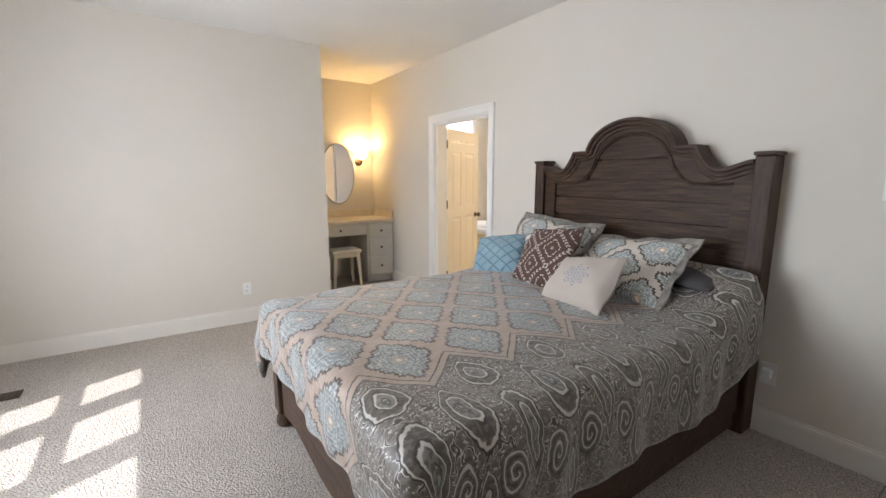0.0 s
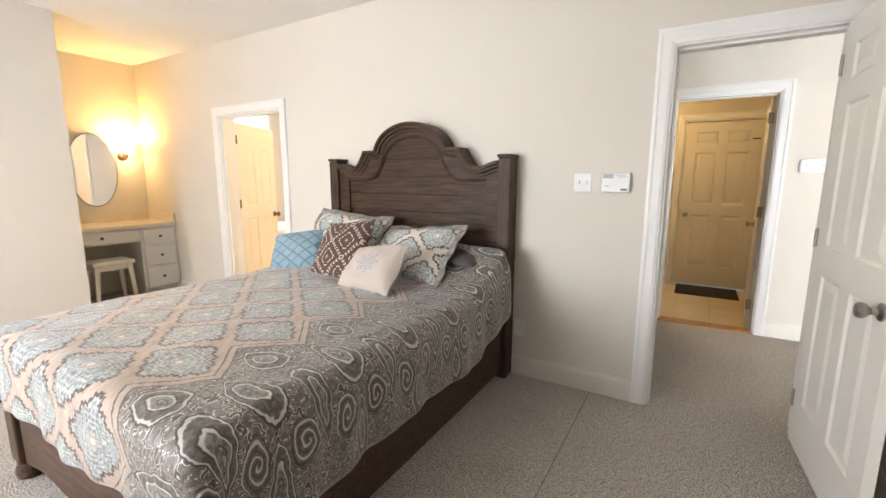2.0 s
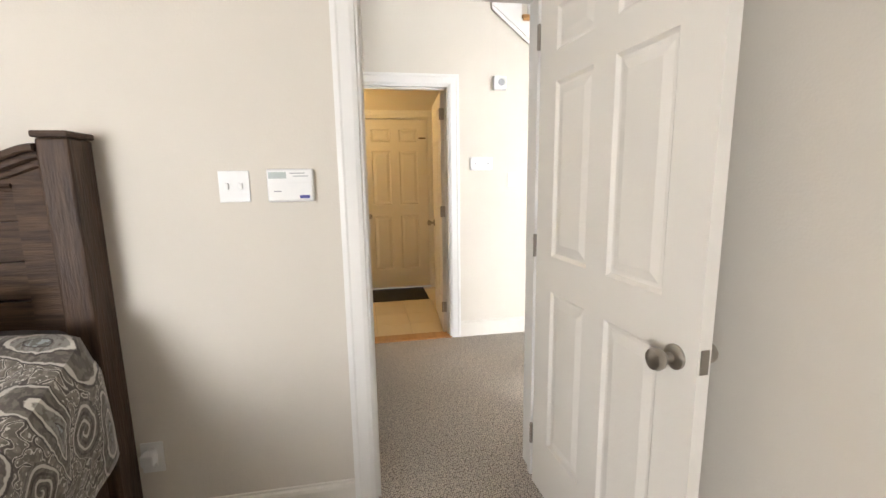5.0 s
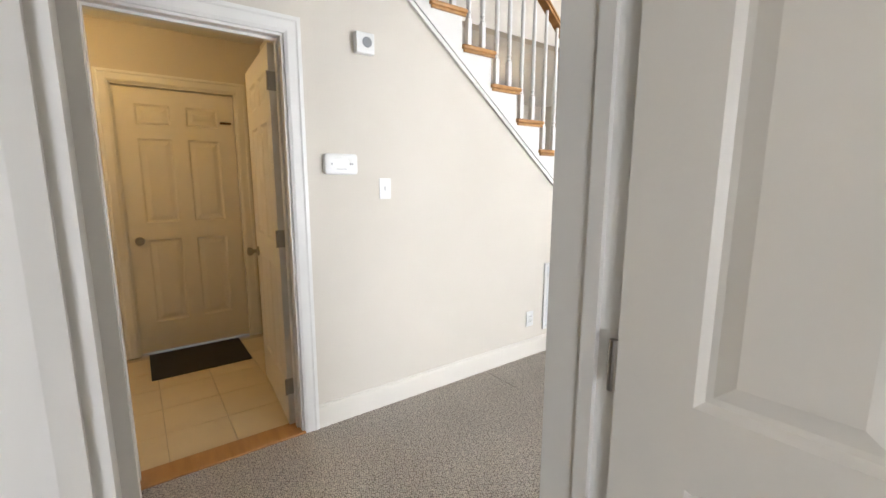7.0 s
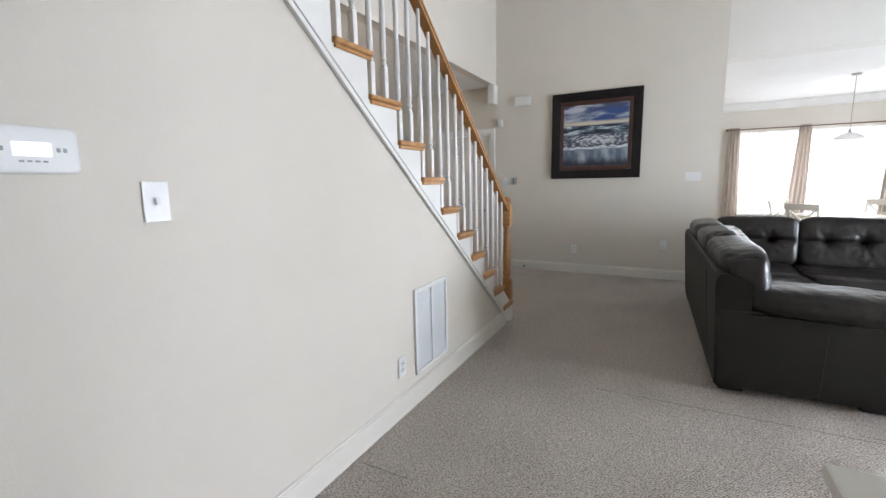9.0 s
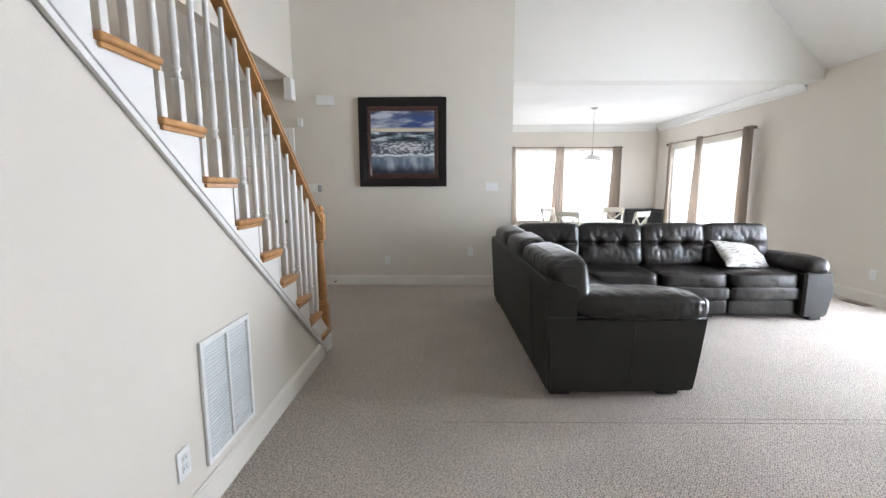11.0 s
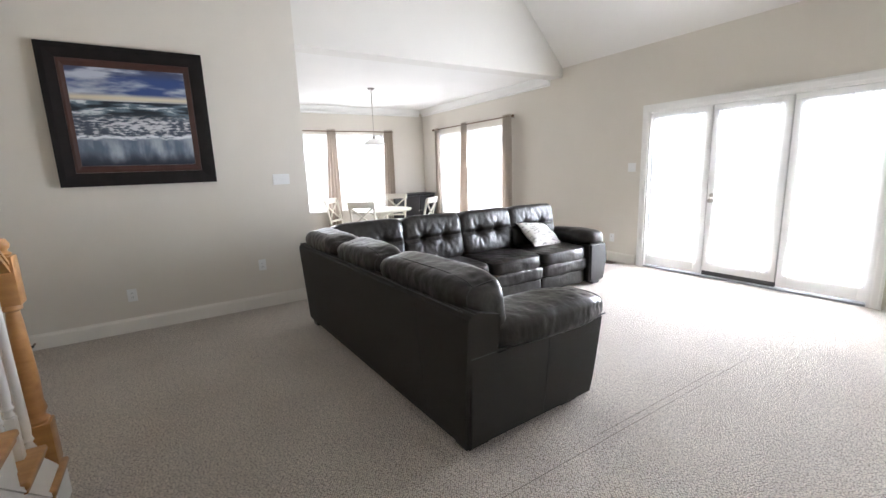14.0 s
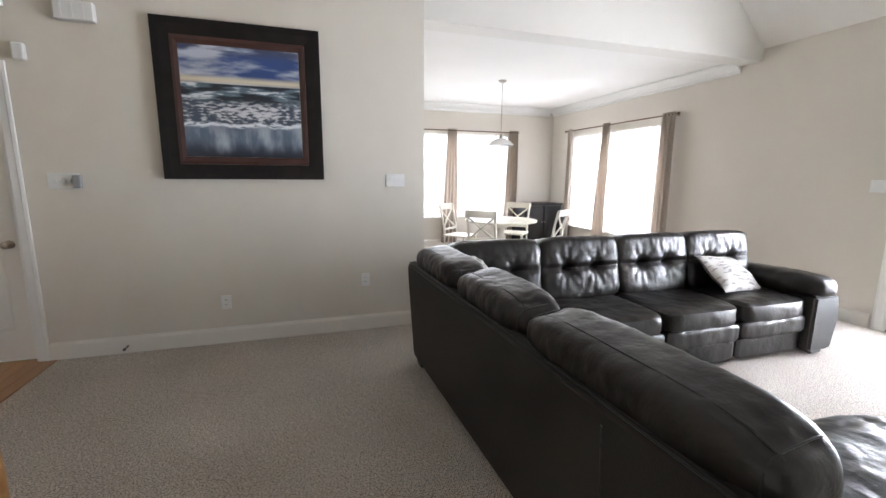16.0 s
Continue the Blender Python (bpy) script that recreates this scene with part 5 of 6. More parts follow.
def piping_ring(half, e, axis, f, parent, inset=0.004, radius=0.0032):
    """A sewn cord round a padded block, where it is cut across an axis at the share f of its half size."""
    n = 2 / e
    k = (1 - abs(f) ** n) ** (1 / n)
    u, v = [a for a in (0, 1, 2) if a != axis]
    pts = []
    for i in range(45):
        a = 2 * math.pi * i / 44
        c, d = math.cos(a), math.sin(a)
        r = k / (abs(c) ** n + abs(d) ** n) ** (1 / n)
        p = [0.0, 0.0, 0.0]
        p[axis], p[u], p[v] = f * half[axis], r * c * (half[u] - inset), r * d * (half[v] - inset)
        pts.append(p)
    return part("piping", tube(pts, radius, 6), BLACKP, parent, "", True)


SAX, SAY = 2.66, -4.55
sa = thing("sofa", (SAX, SAY, 0), "black leather sofa section seen from its plain back", "sofa", "sectional sofa")
sa.matrix_basis = pose(3.075, -3.33, 0, 0, 0, 1.7) @ pose(SAX - 3.075, SAY + 3.33, 0)
L = lambda x, y, z=0: (x - SAX, y - SAY, z)
bp_ = [(2.93 - SAX, 0.038), (3.078 - SAX, 0.038), (3.098 - SAX, 0.34), (3.122 - SAX, 0.72), (3.116 - SAX, 0.765), (3.085 - SAX, 0.785), (2.93 - SAX, 0.74)]
back = bmesh.new()
extrude_poly(bp_, -5.83 - SAY, 5.83 - 3.385, "y", back)
bmesh.ops.bevel(back, geom=[e for e in back.edges if abs(e.verts[0].co.y - e.verts[1].co.y) > 1], offset=0.012, segments=3, affect="EDGES")
for v in back.verts:
    if v.co.y > -3.6 - SAY:
        v.co.y += 0.040 + 0.050 * min(1.0, max(0.0, (v.co.z - 0.06) / 0.44)) + 0.050 * max(0.0, (v.co.z - 0.5) / 0.28)
part("back_panel", back, LEATHERS, sa, "plain leather back panel", True)
part("back_seam", tube([(3.079 - SAX, -3.72 - SAY, 0.06), (3.099 - SAX, -3.72 - SAY, 0.34), (3.123 - SAX, -3.72 - SAY, 0.72)], 0.003, 6), BLACKP, sa)
part("back_seam", tube([(3.112 - SAX, -3.30 - SAY, 0.776), (3.106 - SAX, -4.5 - SAY, 0.782), (3.112 - SAX, -5.82 - SAY, 0.776)], 0.0035, 6), BLACKP, sa)
arm = box(2.135 - SAX, -3.64 - SAY, 0.038, 3.075 - SAX, -3.335 - SAY, 0.55)
bmesh.ops.subdivide_edges(arm, edges=[e for e in arm.edges if abs(e.verts[0].co.z - e.verts[1].co.z) > 0.3], cuts=3)
for v in arm.verts:
    up = max(0.0, (v.co.z - 0.04) / 0.51)
    v.co.y += 0.052 * up ** 0.7 if v.co.y > -3.5 - SAY else 0.0
    v.co.x += -0.03 * up if v.co.x < 0 else 0.025 * up
bmesh.ops.bevel(arm, geom=[e for e in arm.edges if e.calc_face_angle(0) > 0.5], offset=0.016, segments=3, affect="EDGES")
part("arm_panel", arm, LEATHERS, sa, "leather arm side", True)
part("arm_seam", tube([(2.56 - SAX, y - SAY, z) for y, z in ((-3.3297, 0.06), (-3.3155, 0.166), (-3.303, 0.294), (-3.2925, 0.422), (-3.284, 0.54))], 0.0018, 6), BLACKP, sa)
part("arm_seam", tube([(2.10 - SAX, -3.279 - SAY, 0.552), (2.60 - SAX, -3.276 - SAY, 0.556), (3.09 - SAX, -3.279 - SAY, 0.552)], 0.0045, 6), BLACKP, sa)
ARMP = (0.445, 0.190, 0.092)
creases = [(-0.40 + 0.035 * i, 0.12 * math.sin(i * 2.1), 0.075, 0.020, 0.009) for i in range(9)] + [(-0.40 + 0.05 * i, 0.17, 0.02, 0.022, 0.010) for i in range(11)]
pad = part("arm_pad", soft_box(*ARMP, e=0.58, seg=46, dimples=creases, rough=0.006, seed=3.0), LEATHER, sa, "plump wrinkled leather arm pad", True, pose(*L(2.525, -3.415, 0.612), 0, -1.5, 0))
piping_ring(ARMP, 0.58, 0, -0.86, pad)
part("seat_deck", box(2.24 - SAX, -5.80 - SAY, 0.055, 2.95 - SAX, -3.60 - SAY, 0.30, 0.02), LEATHERS, sa)
for k in range(2):
    padded("seat_cushion", L(2.55, -3.98 - 0.71 * k, 0.385), (0.36, 0.36, 0.095), sa, 0.3, seed=k * 3.0, rough=0.012)
for k, (yc, hw) in enumerate(((-3.78, 0.495), (-4.635, 0.365), (-5.40, 0.41))):
    half = (0.135, hw, 0.205)
    folds = [(0.02 + 0.05 * math.sin(i * 1.7), s_ * (hw - 0.05 - 0.03 * (i % 3)), 0.19 - 0.03 * (i % 2), 0.028, 0.010) for i in range(5) for s_ in (-1, 1)]
    cu = part("back_cushion", soft_box(*half, e=0.42, seg=40, dimples=folds, rough=0.007, seed=k * 5.0), LEATHER, sa, "plump leather back cushion", True, pose(*L(2.948, yc, 0.712), 0, 7, 0))
    piping_ring(half, 0.42, 1, 0.90, cu)
    piping_ring(half, 0.42, 1, -0.90, cu)
    piping_ring(half, 0.42, 0, 0.42, cu, 0.001, 0.0026)
for x, y in ((2.28, -3.43), (2.98, -3.44), (3.0, -5.72)):
    part("foot", box(x - 0.07 - SAX, y - 0.05 - SAY, 0.0, x + 0.07 - SAX, y + 0.05 - SAY, 0.045, 0.006), BLACKP, sa)

SBX, SBY = 1.50, -5.40
sb_ = thing("sofa", (SBX, SBY, 0), "black leather reclining sofa section with tufted back cushions", "sofa", "sectional sofa")
Q = lambda x, y, z=0: (x - SBX, y - SBY, z)
bk = extrude_poly([(-5.62 - SBY, 0.055), (-5.80 - SBY, 0.055), (-5.90 - SBY, 0.76), (-5.87 - SBY, 0.79), (-5.70 - SBY, 0.76)], 0.10 - SBX, 2.82, "x")
part("back_panel", bk, LEATHERS, sb_)
part("seat_deck", box(0.14 - SBX, -5.70 - SBY, 0.055, 2.26 - SBX, -5.10 - SBY, 0.30, 0.02), LEATHERS, sb_)
for k in range(3):
    xc = 0.50 + 0.705 * k
    padded("seat_cushion", Q(xc, -5.36, 0.405), (0.348, 0.38, 0.085), sb_, 0.3, rough=0.010, seed=k * 7.0, label="leather seat cushion")
    padded("front_pad", Q(xc, -5.045, 0.275), (0.345, 0.06, 0.075), sb_, 0.35, rough=0.008, seed=k * 2.0)
    padded("front_panel", Q(xc, -5.065, 0.125), (0.345, 0.045, 0.085), sb_, 0.25, rough=0.004, seed=k * 4.0)
padded("seat_cushion", Q(2.62, -5.35, 0.405), (0.34, 0.38, 0.085), sb_, 0.3, rough=0.010, seed=33.0)
part("corner_deck", box(2.26 - SBX, -5.70 - SBY, 0.055, 2.92 - SBX, -5.15 - SBY, 0.30, 0.02), LEATHERS, sb_)
for k in range(4):
    xc = 0.47 + 0.705 * k
    dm = [(dx, 0.135, 0.01, 0.045, 0.055) for dx in (-0.13, 0.13)] + [(-0.33 + 0.03 * i, 0.135, 0.01, 0.022, 0.020) for i in range(23)]
    dm += [(dx + 0.05 * q * math.cos(a_), 0.135, 0.01 + 0.05 * q * math.sin(a_), 0.020, 0.013 - 0.003 * q) for dx in (-0.13, 0.13) for a_ in (0.9, 1.57, 2.3, -0.8, -1.3, -1.85, -2.4) for q in (1.2, 1.9, 2.7)]
    half = (0.362, 0.135, 0.250)
    cu = part("back_cushion", soft_box(*half, e=0.30, seg=34, dimples=dm, rough=0.007, seed=k * 9.0), LEATHER, sb_, "tufted leather back cushion", True, pose(*Q(xc, -5.66, 0.69), 10, 0, 0))
    piping_ring(half, 0.30, 1, 0.35, cu, 0.002, 0.003)
padded("arm_pad", Q(0.03, -5.33, 0.555), (0.14, 0.40, 0.095), sb_, 0.55, rough=0.010, seed=2.0)
am = extrude_poly([(-0.10 - SBX, 0.045), (0.155 - SBX, 0.045), (0.155 - SBX, 0.50), (-0.125 - SBX, 0.50), (-0.13 - SBX, 0.3)], -5.78 - SBY, 0.83, "y")
bmesh.ops.bevel(am, geom=am.edges[:], offset=0.02, segments=3, affect="EDGES")
part("arm_panel", am, LEATHERS, sb_, "", True)
for x, y in ((-0.02, -5.05), (-0.02, -5.72)):
    part("foot", box(x - 0.06 - SBX, y - 0.05 - SBY, 0.0, x + 0.06 - SBX, y + 0.05 - SBY, 0.06, 0.006), BLACKP, sb_)
pillow("throw_cushion", (0.46, -5.27, 0.485), 196, -50, 10, 0.56, 0.38, 0.13, P_GREY, "pale cushion with grey streaks on the sofa seat", 11, "cushion")
pillow("throw_cushion", (2.72, -5.42, 0.485), 215, -25, -6, 0.42, 0.42, 0.13, P_GREY, "pale cushion with grey streaks in the sofa corner", 12, "cushion")


# ---- picture ----
def sea_mat():
    k = Nodes("stormy_seascape", 0.45, 0.0)
    vec, x, y = k.uv()

    def streaks(sx, sy, scale, detail):
        mp = k.n.new("ShaderNodeMapping")
        mp.inputs["Scale"].default_value = (sx, sy, 1)
        k.l.new(vec, mp.inputs[0])
        return k.noise_at(mp.outputs[0], scale, detail)[0]

    cloud, swell, foam, mist = streaks(1.0, 4.2, 2.0, 6), streaks(1.0, 5.5, 2.6, 9), streaks(1.0, 2.8, 15.0, 10), streaks(1.6, 0.55, 3.2, 5)
    sky_ = k.mix(k.step(cloud, 0.40, 0.64), (0.030, 0.065, 0.21), (0.50, 0.53, 0.60))
    sky_ = k.mix(k.f("MULTIPLY", k.step(y, 0.88, 1.0), k.step(cloud, 0.62, 0.45)), sky_, (0.05, 0.06, 0.11))
    sky_ = k.mix(k.step(k.f("ABSOLUTE", k.f("SUBTRACT", y, 0.70)), 0.055, 0.0), sky_, (0.66, 0.58, 0.42))
    far_ = k.mix(k.step(swell, 0.44, 0.56), (0.010, 0.016, 0.026), (0.11, 0.16, 0.20))
    far_ = k.mix(k.f("MULTIPLY", k.step(swell, 0.55, 0.60), k.step(foam, 0.36, 0.52)), far_, (0.62, 0.66, 0.68))
    glint = k.f("MULTIPLY", k.step(k.f("ABSOLUTE", k.f("SUBTRACT", x, 0.55)), 0.50, 0.10), k.step(k.f("ABSOLUTE", k.f("SUBTRACT", y, 0.43)), 0.12, 0.02))
    near_ = k.mix(k.step(k.f("ADD", foam, k.f("MULTIPLY", glint, 0.14)), 0.50, 0.68), (0.055, 0.072, 0.105), (0.60, 0.60, 0.63))
    sea = k.mix(k.step(y, 0.46, 0.56), near_, far_)
    edge = k.f("ADD", 0.30, k.f("MULTIPLY", k.f("SUBTRACT", mist, 0.5), 0.16))
    dy = k.f("SUBTRACT", y, edge)
    beach = k.mix(k.step(mist, 0.40, 0.66), (0.10, 0.135, 0.19), (0.42, 0.46, 0.52))
    beach = k.mix(k.step(k.f("ADD", y, k.f("MULTIPLY", mist, 0.20)), 0.26, 0.12), beach, (0.022, 0.028, 0.045))
    col = k.mix(k.step(dy, -0.01, 0.02), beach, sea)
    col = k.mix(k.f("MULTIPLY", k.step(k.f("ABSOLUTE", dy), 0.03, 0.004), k.step(foam, 0.36, 0.5)), col, (0.74, 0.77, 0.80))
    col = k.mix(k.step(y, 0.664, 0.672), col, sky_)
    return k.done(col, foam, 0.001)


REDW = surface("red_brown_lip", (0.062, 0.022, 0.015), (0.045, 0.016, 0.011), 8, 0.4)
FRAMEB = surface("black_frame", (0.018, 0.015, 0.014), (0.012, 0.010, 0.010), 8, 0.4, 0.1, 50)
FRAMEB.node_tree.nodes["Principled BSDF"].inputs["Specular IOR Level"].default_value = 0.2
pic = thing("picture", (4.326, C, 1.955), "square painting of a stormy sea in a wide black frame", "picture")
PW, PH = 0.588, 0.586


def mitred(w0, h0, w1, h1, y0, y1, y2):
    """A picture frame from outer to inner half sizes: wall side, outer front, inner front."""
    b = bmesh.new()
    rings = [[(sx * w0, y0, sz * h0) for sx, sz in ((-1, -1), (1, -1), (1, 1), (-1, 1))], [(sx * w0, y1, sz * h0) for sx, sz in ((-1, -1), (1, -1), (1, 1), (-1, 1))],
             [(sx * (w0 * 0.6 + w1 * 0.4), (y1 + y2) / 2 + 0.006, sz * (h0 * 0.6 + h1 * 0.4)) for sx, sz in ((-1, -1), (1, -1), (1, 1), (-1, 1))],
             [(sx * w1, y2, sz * h1) for sx, sz in ((-1, -1), (1, -1), (1, 1), (-1, 1))], [(sx * w1, y0, sz * h1) for sx, sz in ((-1, -1), (1, -1), (1, 1), (-1, 1))]]
    vs = [[b.verts.new(p) for p in r] for r in rings]
    for r, s in zip(vs, vs[1:]):
        for i in range(4):
            b.faces.new((r[i], r[(i + 1) % 4], s[(i + 1) % 4], s[i]))
    return b


part("frame", mitred(PW, PH, 0.472, 0.470, 0.002, 0.045, 0.03), FRAMEB, pic, "wide black moulded frame")
part("lip", mitred(0.471, 0.469, 0.425, 0.412, 0.002, 0.031, 0.022), REDW, pic, "red-brown inner lip")
cv = bmesh.new()
uvp = cv.loops.layers.uv.new("UVMap")
y_ = 0.020
q = [((-0.424, y_, -0.411), (1, 0)), ((0.424, y_, -0.411), (0, 0)), ((0.424, y_, 0.411), (0, 1)), ((-0.424, y_, 0.411), (1, 1))]
f = cv.faces.new([cv.verts.new(c) for c, _ in q])
for lp, (_, w_) in zip(f.loops, q):
    lp[uvp].uv = w_
cvo = part("canvas", cv, sea_mat(), pic, "painted canvas")
cvm = cvo.modifiers.new("thick", "SOLIDIFY")
cvm.thickness, cvm.offset = 0.012, 0


# ---- vanity alcove ----
VX0, VX1, VY0, VY1 = 1.805, 2.935, 5.22, 5.815
van = thing("vanity", ((VX0 + VX1) / 2, (VY0 + VY1) / 2, 0), "grey-white painted vanity with drawers and a kneehole", "vanity")
U = lambda x0, y0, z0, x1, y1, z1, bv=0.004: box(x0 - (VX0 + VX1) / 2, y0 - (VY0 + VY1) / 2, z0, x1 - (VX0 + VX1) / 2, y1 - (VY0 + VY1) / 2, z1, bv)
part("drawer_case", U(2.56, VY0 + 0.02, 0.09, VX1, VY1, 0.795), VANITY, van)
part("plinth", U(2.58, VY0 + 0.08, 0.0, VX1, VY1, 0.09), VANITY, van)
part("apron", U(VX0, VY0 + 0.025, 0.64, 2.56, VY1, 0.795), VANITY, van)
for z0, z1 in ((0.60, 0.77), (0.36, 0.58), (0.11, 0.34)):
    dr = part("drawer", U(2.585, VY0, z0, VX1 - 0.025, VY0 + 0.02, z1, 0.006), VANITY, van)
    part("knob", lathe([(0.008, 0), (0.008, 0.014), (0.016, 0.02), (0.014, 0.028), (0.0, 0.03)], 14), BRONZE, dr, "dark bronze knob", True, pose(2.747 - (VX0 + VX1) / 2, VY0 - (VY0 + VY1) / 2, (z0 + z1) / 2, 90))
dr = part("drawer", U(1.86, VY0 + 0.005, 0.655, 2.54, VY0 + 0.025, 0.775, 0.006), VANITY, van)
part("knob", lathe([(0.008, 0), (0.008, 0.014), (0.016, 0.02), (0.014, 0.028), (0.0, 0.03)], 14), BRONZE, dr, "dark bronze knob", True, pose(2.2 - (VX0 + VX1) / 2, VY0 + 0.005 - (VY0 + VY1) / 2, 0.715, 90))
top_ = thing("worktop", ((VX0 + VX1) / 2, (VY0 + VY1) / 2, 0.796), "cream stone vanity top with a low upstand", "worktop")
part("slab", U(VX0, VY0 - 0.02, 0.0, VX1, VY1, 0.035, 0.006), STONE, top_)
part("upstand", U(VX0, VY1 - 0.02, 0.036, VX1, VY1, 0.13, 0.004), STONE, top_)
part("side_upstand", U(VX1 - 0.02, VY0, 0.036, VX1, VY1 - 0.021, 0.13, 0.004), STONE, top_)
stool = thing("stool", (2.26, 5.30, 0), "cream painted wooden vanity stool with tapered legs", "stool")
part("seat", box(-0.19, -0.15, 0.43, 0.19, 0.15, 0.475, 0.012), CHAIRW, stool)
part("rail", box(-0.16, -0.12, 0.38, 0.16, 0.12, 0.43, 0.004), CHAIRW, stool)
for sx in (-1, 1):
    for sy in (-1, 1):
        lg = bmesh.new()
        a_, b_ = [], []
        for dx, dy in ((-1, -1), (1, -1), (1, 1), (-1, 1)):
            a_.append(lg.verts.new((sx * 0.175 + dx * 0.013, sy * 0.135 + dy * 0.013, 0.0)))
            b_.append(lg.verts.new((sx * 0.145 + dx * 0.022, sy * 0.105 + dy * 0.022, 0.43)))
        lg.faces.new(a_[::-1])
        lg.faces.new(b_)
        for i in range(4):
            lg.faces.new((a_[i], a_[(i + 1) % 4], b_[(i + 1) % 4], b_[i]))
        part("leg", lg, CHAIRW, stool)


def oval(rx, rz, y0, y1, n=48, inner=None):
    b = bmesh.new()
    ring = lambda a, c, y: [b.verts.new((a * math.cos(2 * math.pi * i / n), y, c * math.sin(2 * math.pi * i / n))) for i in range(n)]
    o0, o1 = ring(rx, rz, y0), ring(rx, rz, y1)
    for i in range(n):
        b.faces.new((o0[i], o0[(i + 1) % n], o1[(i + 1) % n], o1[i]))
    if inner:
        i0, i1 = ring(rx - inner, rz - inner, y0), ring(rx - inner, rz - inner, y1)
        for i in range(n):
            j = (i + 1) % n
            b.faces.new((i0[i], i0[j], i1[j], i1[i]))
            b.faces.new((o1[i], o1[j], i1[j], i1[i]))
            b.faces.new((o0[i], o0[j], i0[j], i0[i]))
    else:
        b.faces.new(o0)
        b.faces.new(o1)
    return b


mir = thing("mirror", (2.42, 5.82, 1.41), "oval frameless wall mirror above the vanity", "mirror")
part("glass", oval(0.222, 0.392, -0.003, -0.014), MIRROR, mir)
part("bevel", oval(0.236, 0.406, -0.003, -0.012, inner=0.013), METAL, mir)
sc = thing("wall_sconce", (2.72, 5.82, 1.57), "bronze wall sconce with a lit white glass shade", "wall lamp")
bpz = lathe([(0.05, 0), (0.05, 0.01), (0.03, 0.02), (0.012, 0.025)], 20)
bmesh.ops.rotate(bpz, verts=bpz.verts, cent=(0, 0, 0), matrix=Matrix.Rotation(radians(90), 3, "X"))
part("back_plate", bpz, BRONZE, sc, "", True)
part("arm", tube([(0, -0.02, 0), (0, -0.07, -0.03), (0, -0.12, -0.02), (0, -0.13, 0.03)], 0.008), BRONZE, sc, "", True)
shd = bmesh.new()
prof_ = [(0.03, 0.0), (0.055, 0.02), (0.065, 0.05), (0.085, 0.085), (0.082, 0.085), (0.062, 0.052), (0.05, 0.024), (0.028, 0.006)]
rg = [[shd.verts.new((r * math.cos(2 * math.pi * i / 24), r * math.sin(2 * math.pi * i / 24), z)) for i in range(24)] for r, z in prof_]
for a_, b_ in zip(rg, rg[1:]):
    for i in range(24):
        shd.faces.new((a_[i], a_[(i + 1) % 24], b_[(i + 1) % 24], b_[i]))
part("shade", shd, SCONCEG, sc, "lit flared glass shade", True, pose(0, -0.13, 0.04))

# ---- bathroom glimpse ----
tub = thing("bathtub", (5.45, 5.80, 0), "white bathtub in a tiled surround", "bathtub")
part("surround", box(-0.9, -0.9, 0, 0.9, 0.9, 0.50, 0.01), STONE, tub)
tb_ = bmesh.new()
for r0, r1, z0, z1 in ((0.86, 0.86, 0.505, 0.55), (0.86, 0.72, 0.55, 0.56), (0.72, 0.62, 0.56, 0.512)):
    n = 40
    sup = lambda r, i: (math.copysign(abs(math.cos(2 * math.pi * i / n)) ** 0.5, math.cos(2 * math.pi * i / n)) * r, math.copysign(abs(math.sin(2 * math.pi * i / n)) ** 0.5, math.sin(2 * math.pi * i / n)) * r * 0.95)
    a_ = [tb_.verts.new((*sup(r0, i), z0)) for i in range(n)]
    b_ = [tb_.verts.new((*sup(r1, i), z1)) for i in range(n)]
    for i in range(n):
        tb_.faces.new((a_[i], a_[(i + 1) % n], b_[(i + 1) % n], b_[i]))
tb_.faces.new(b_)
part("basin", tb_, ENAMEL, tub, "white enamel tub rim", True)

# ---- wall fittings ----
def plate(name, at, rz, w, h, label, kind_):
    """A wall plate in its own xz plane, standing towards -y."""
    t = thing(name, at, label, "switch" if "switch" in name else "outlet", rz=rz)
    part("cover", box(-w / 2, -0.007, -h / 2, w / 2, -0.0005, h / 2, 0.002), PLASTIC, t)
    if kind_ == "outlet":
        for z in (-0.02, 0.02):
            o = part("socket", box(-0.016, -0.009, z - 0.014, 0.016, -0.0072, z + 0.014, 0.003), PLASTIC, t)
            for x in (-0.006, 0.006):
                part("slot", box(x - 0.0015, -0.0097, z - 0.004, x + 0.0015, -0.0091, z + 0.007), DARKG, o)
    else:
        n = kind_
        for i in range(n):
            x = (i - (n - 1) / 2) * 0.045
            part("rocker", box(x - 0.006, -0.017, -0.010, x + 0.006, -0.0072, 0.012, 0.002), PLASTIC, t, "small toggle")
    return t


plate("light_switch", (A, 0.631, 1.31), -90, 0.10, 0.108, "white double light switch beside the alarm keypad", 2)
plate("light_switch", (B, -1.003, 1.311), -90, 0.072, 0.115, "white single light switch on the hall wall", 1)
plate("light_switch", (3.12, C, 1.366), 180, 0.17, 0.112, "white triple light switch beside the painting", 3)
plate("light_switch", (5.56, C, 1.352), 180, 0.19, 0.112, "white triple light switch near the closet door", 3)
plate("light_switch", (D, -5.38, 1.34), 90, 0.115, 0.115, "white double light switch beside the patio doors", 2)
plate("power_outlet", (0.99, N, 0.323), 0, 0.072, 0.115, "white power outlet low on the bedroom wall", "outlet")
plate("power_outlet", (A, 0.998, 0.333), -90, 0.075, 0.118, "white power outlet beside the bed", "outlet")
plate("power_outlet", (4.567, C, 0.352), 180, 0.075, 0.118, "white power outlet below the painting", "outlet")
plate("power_outlet", (3.407, C, 0.468), 180, 0.075, 0.118, "cream power outlet low on the wall", "outlet")
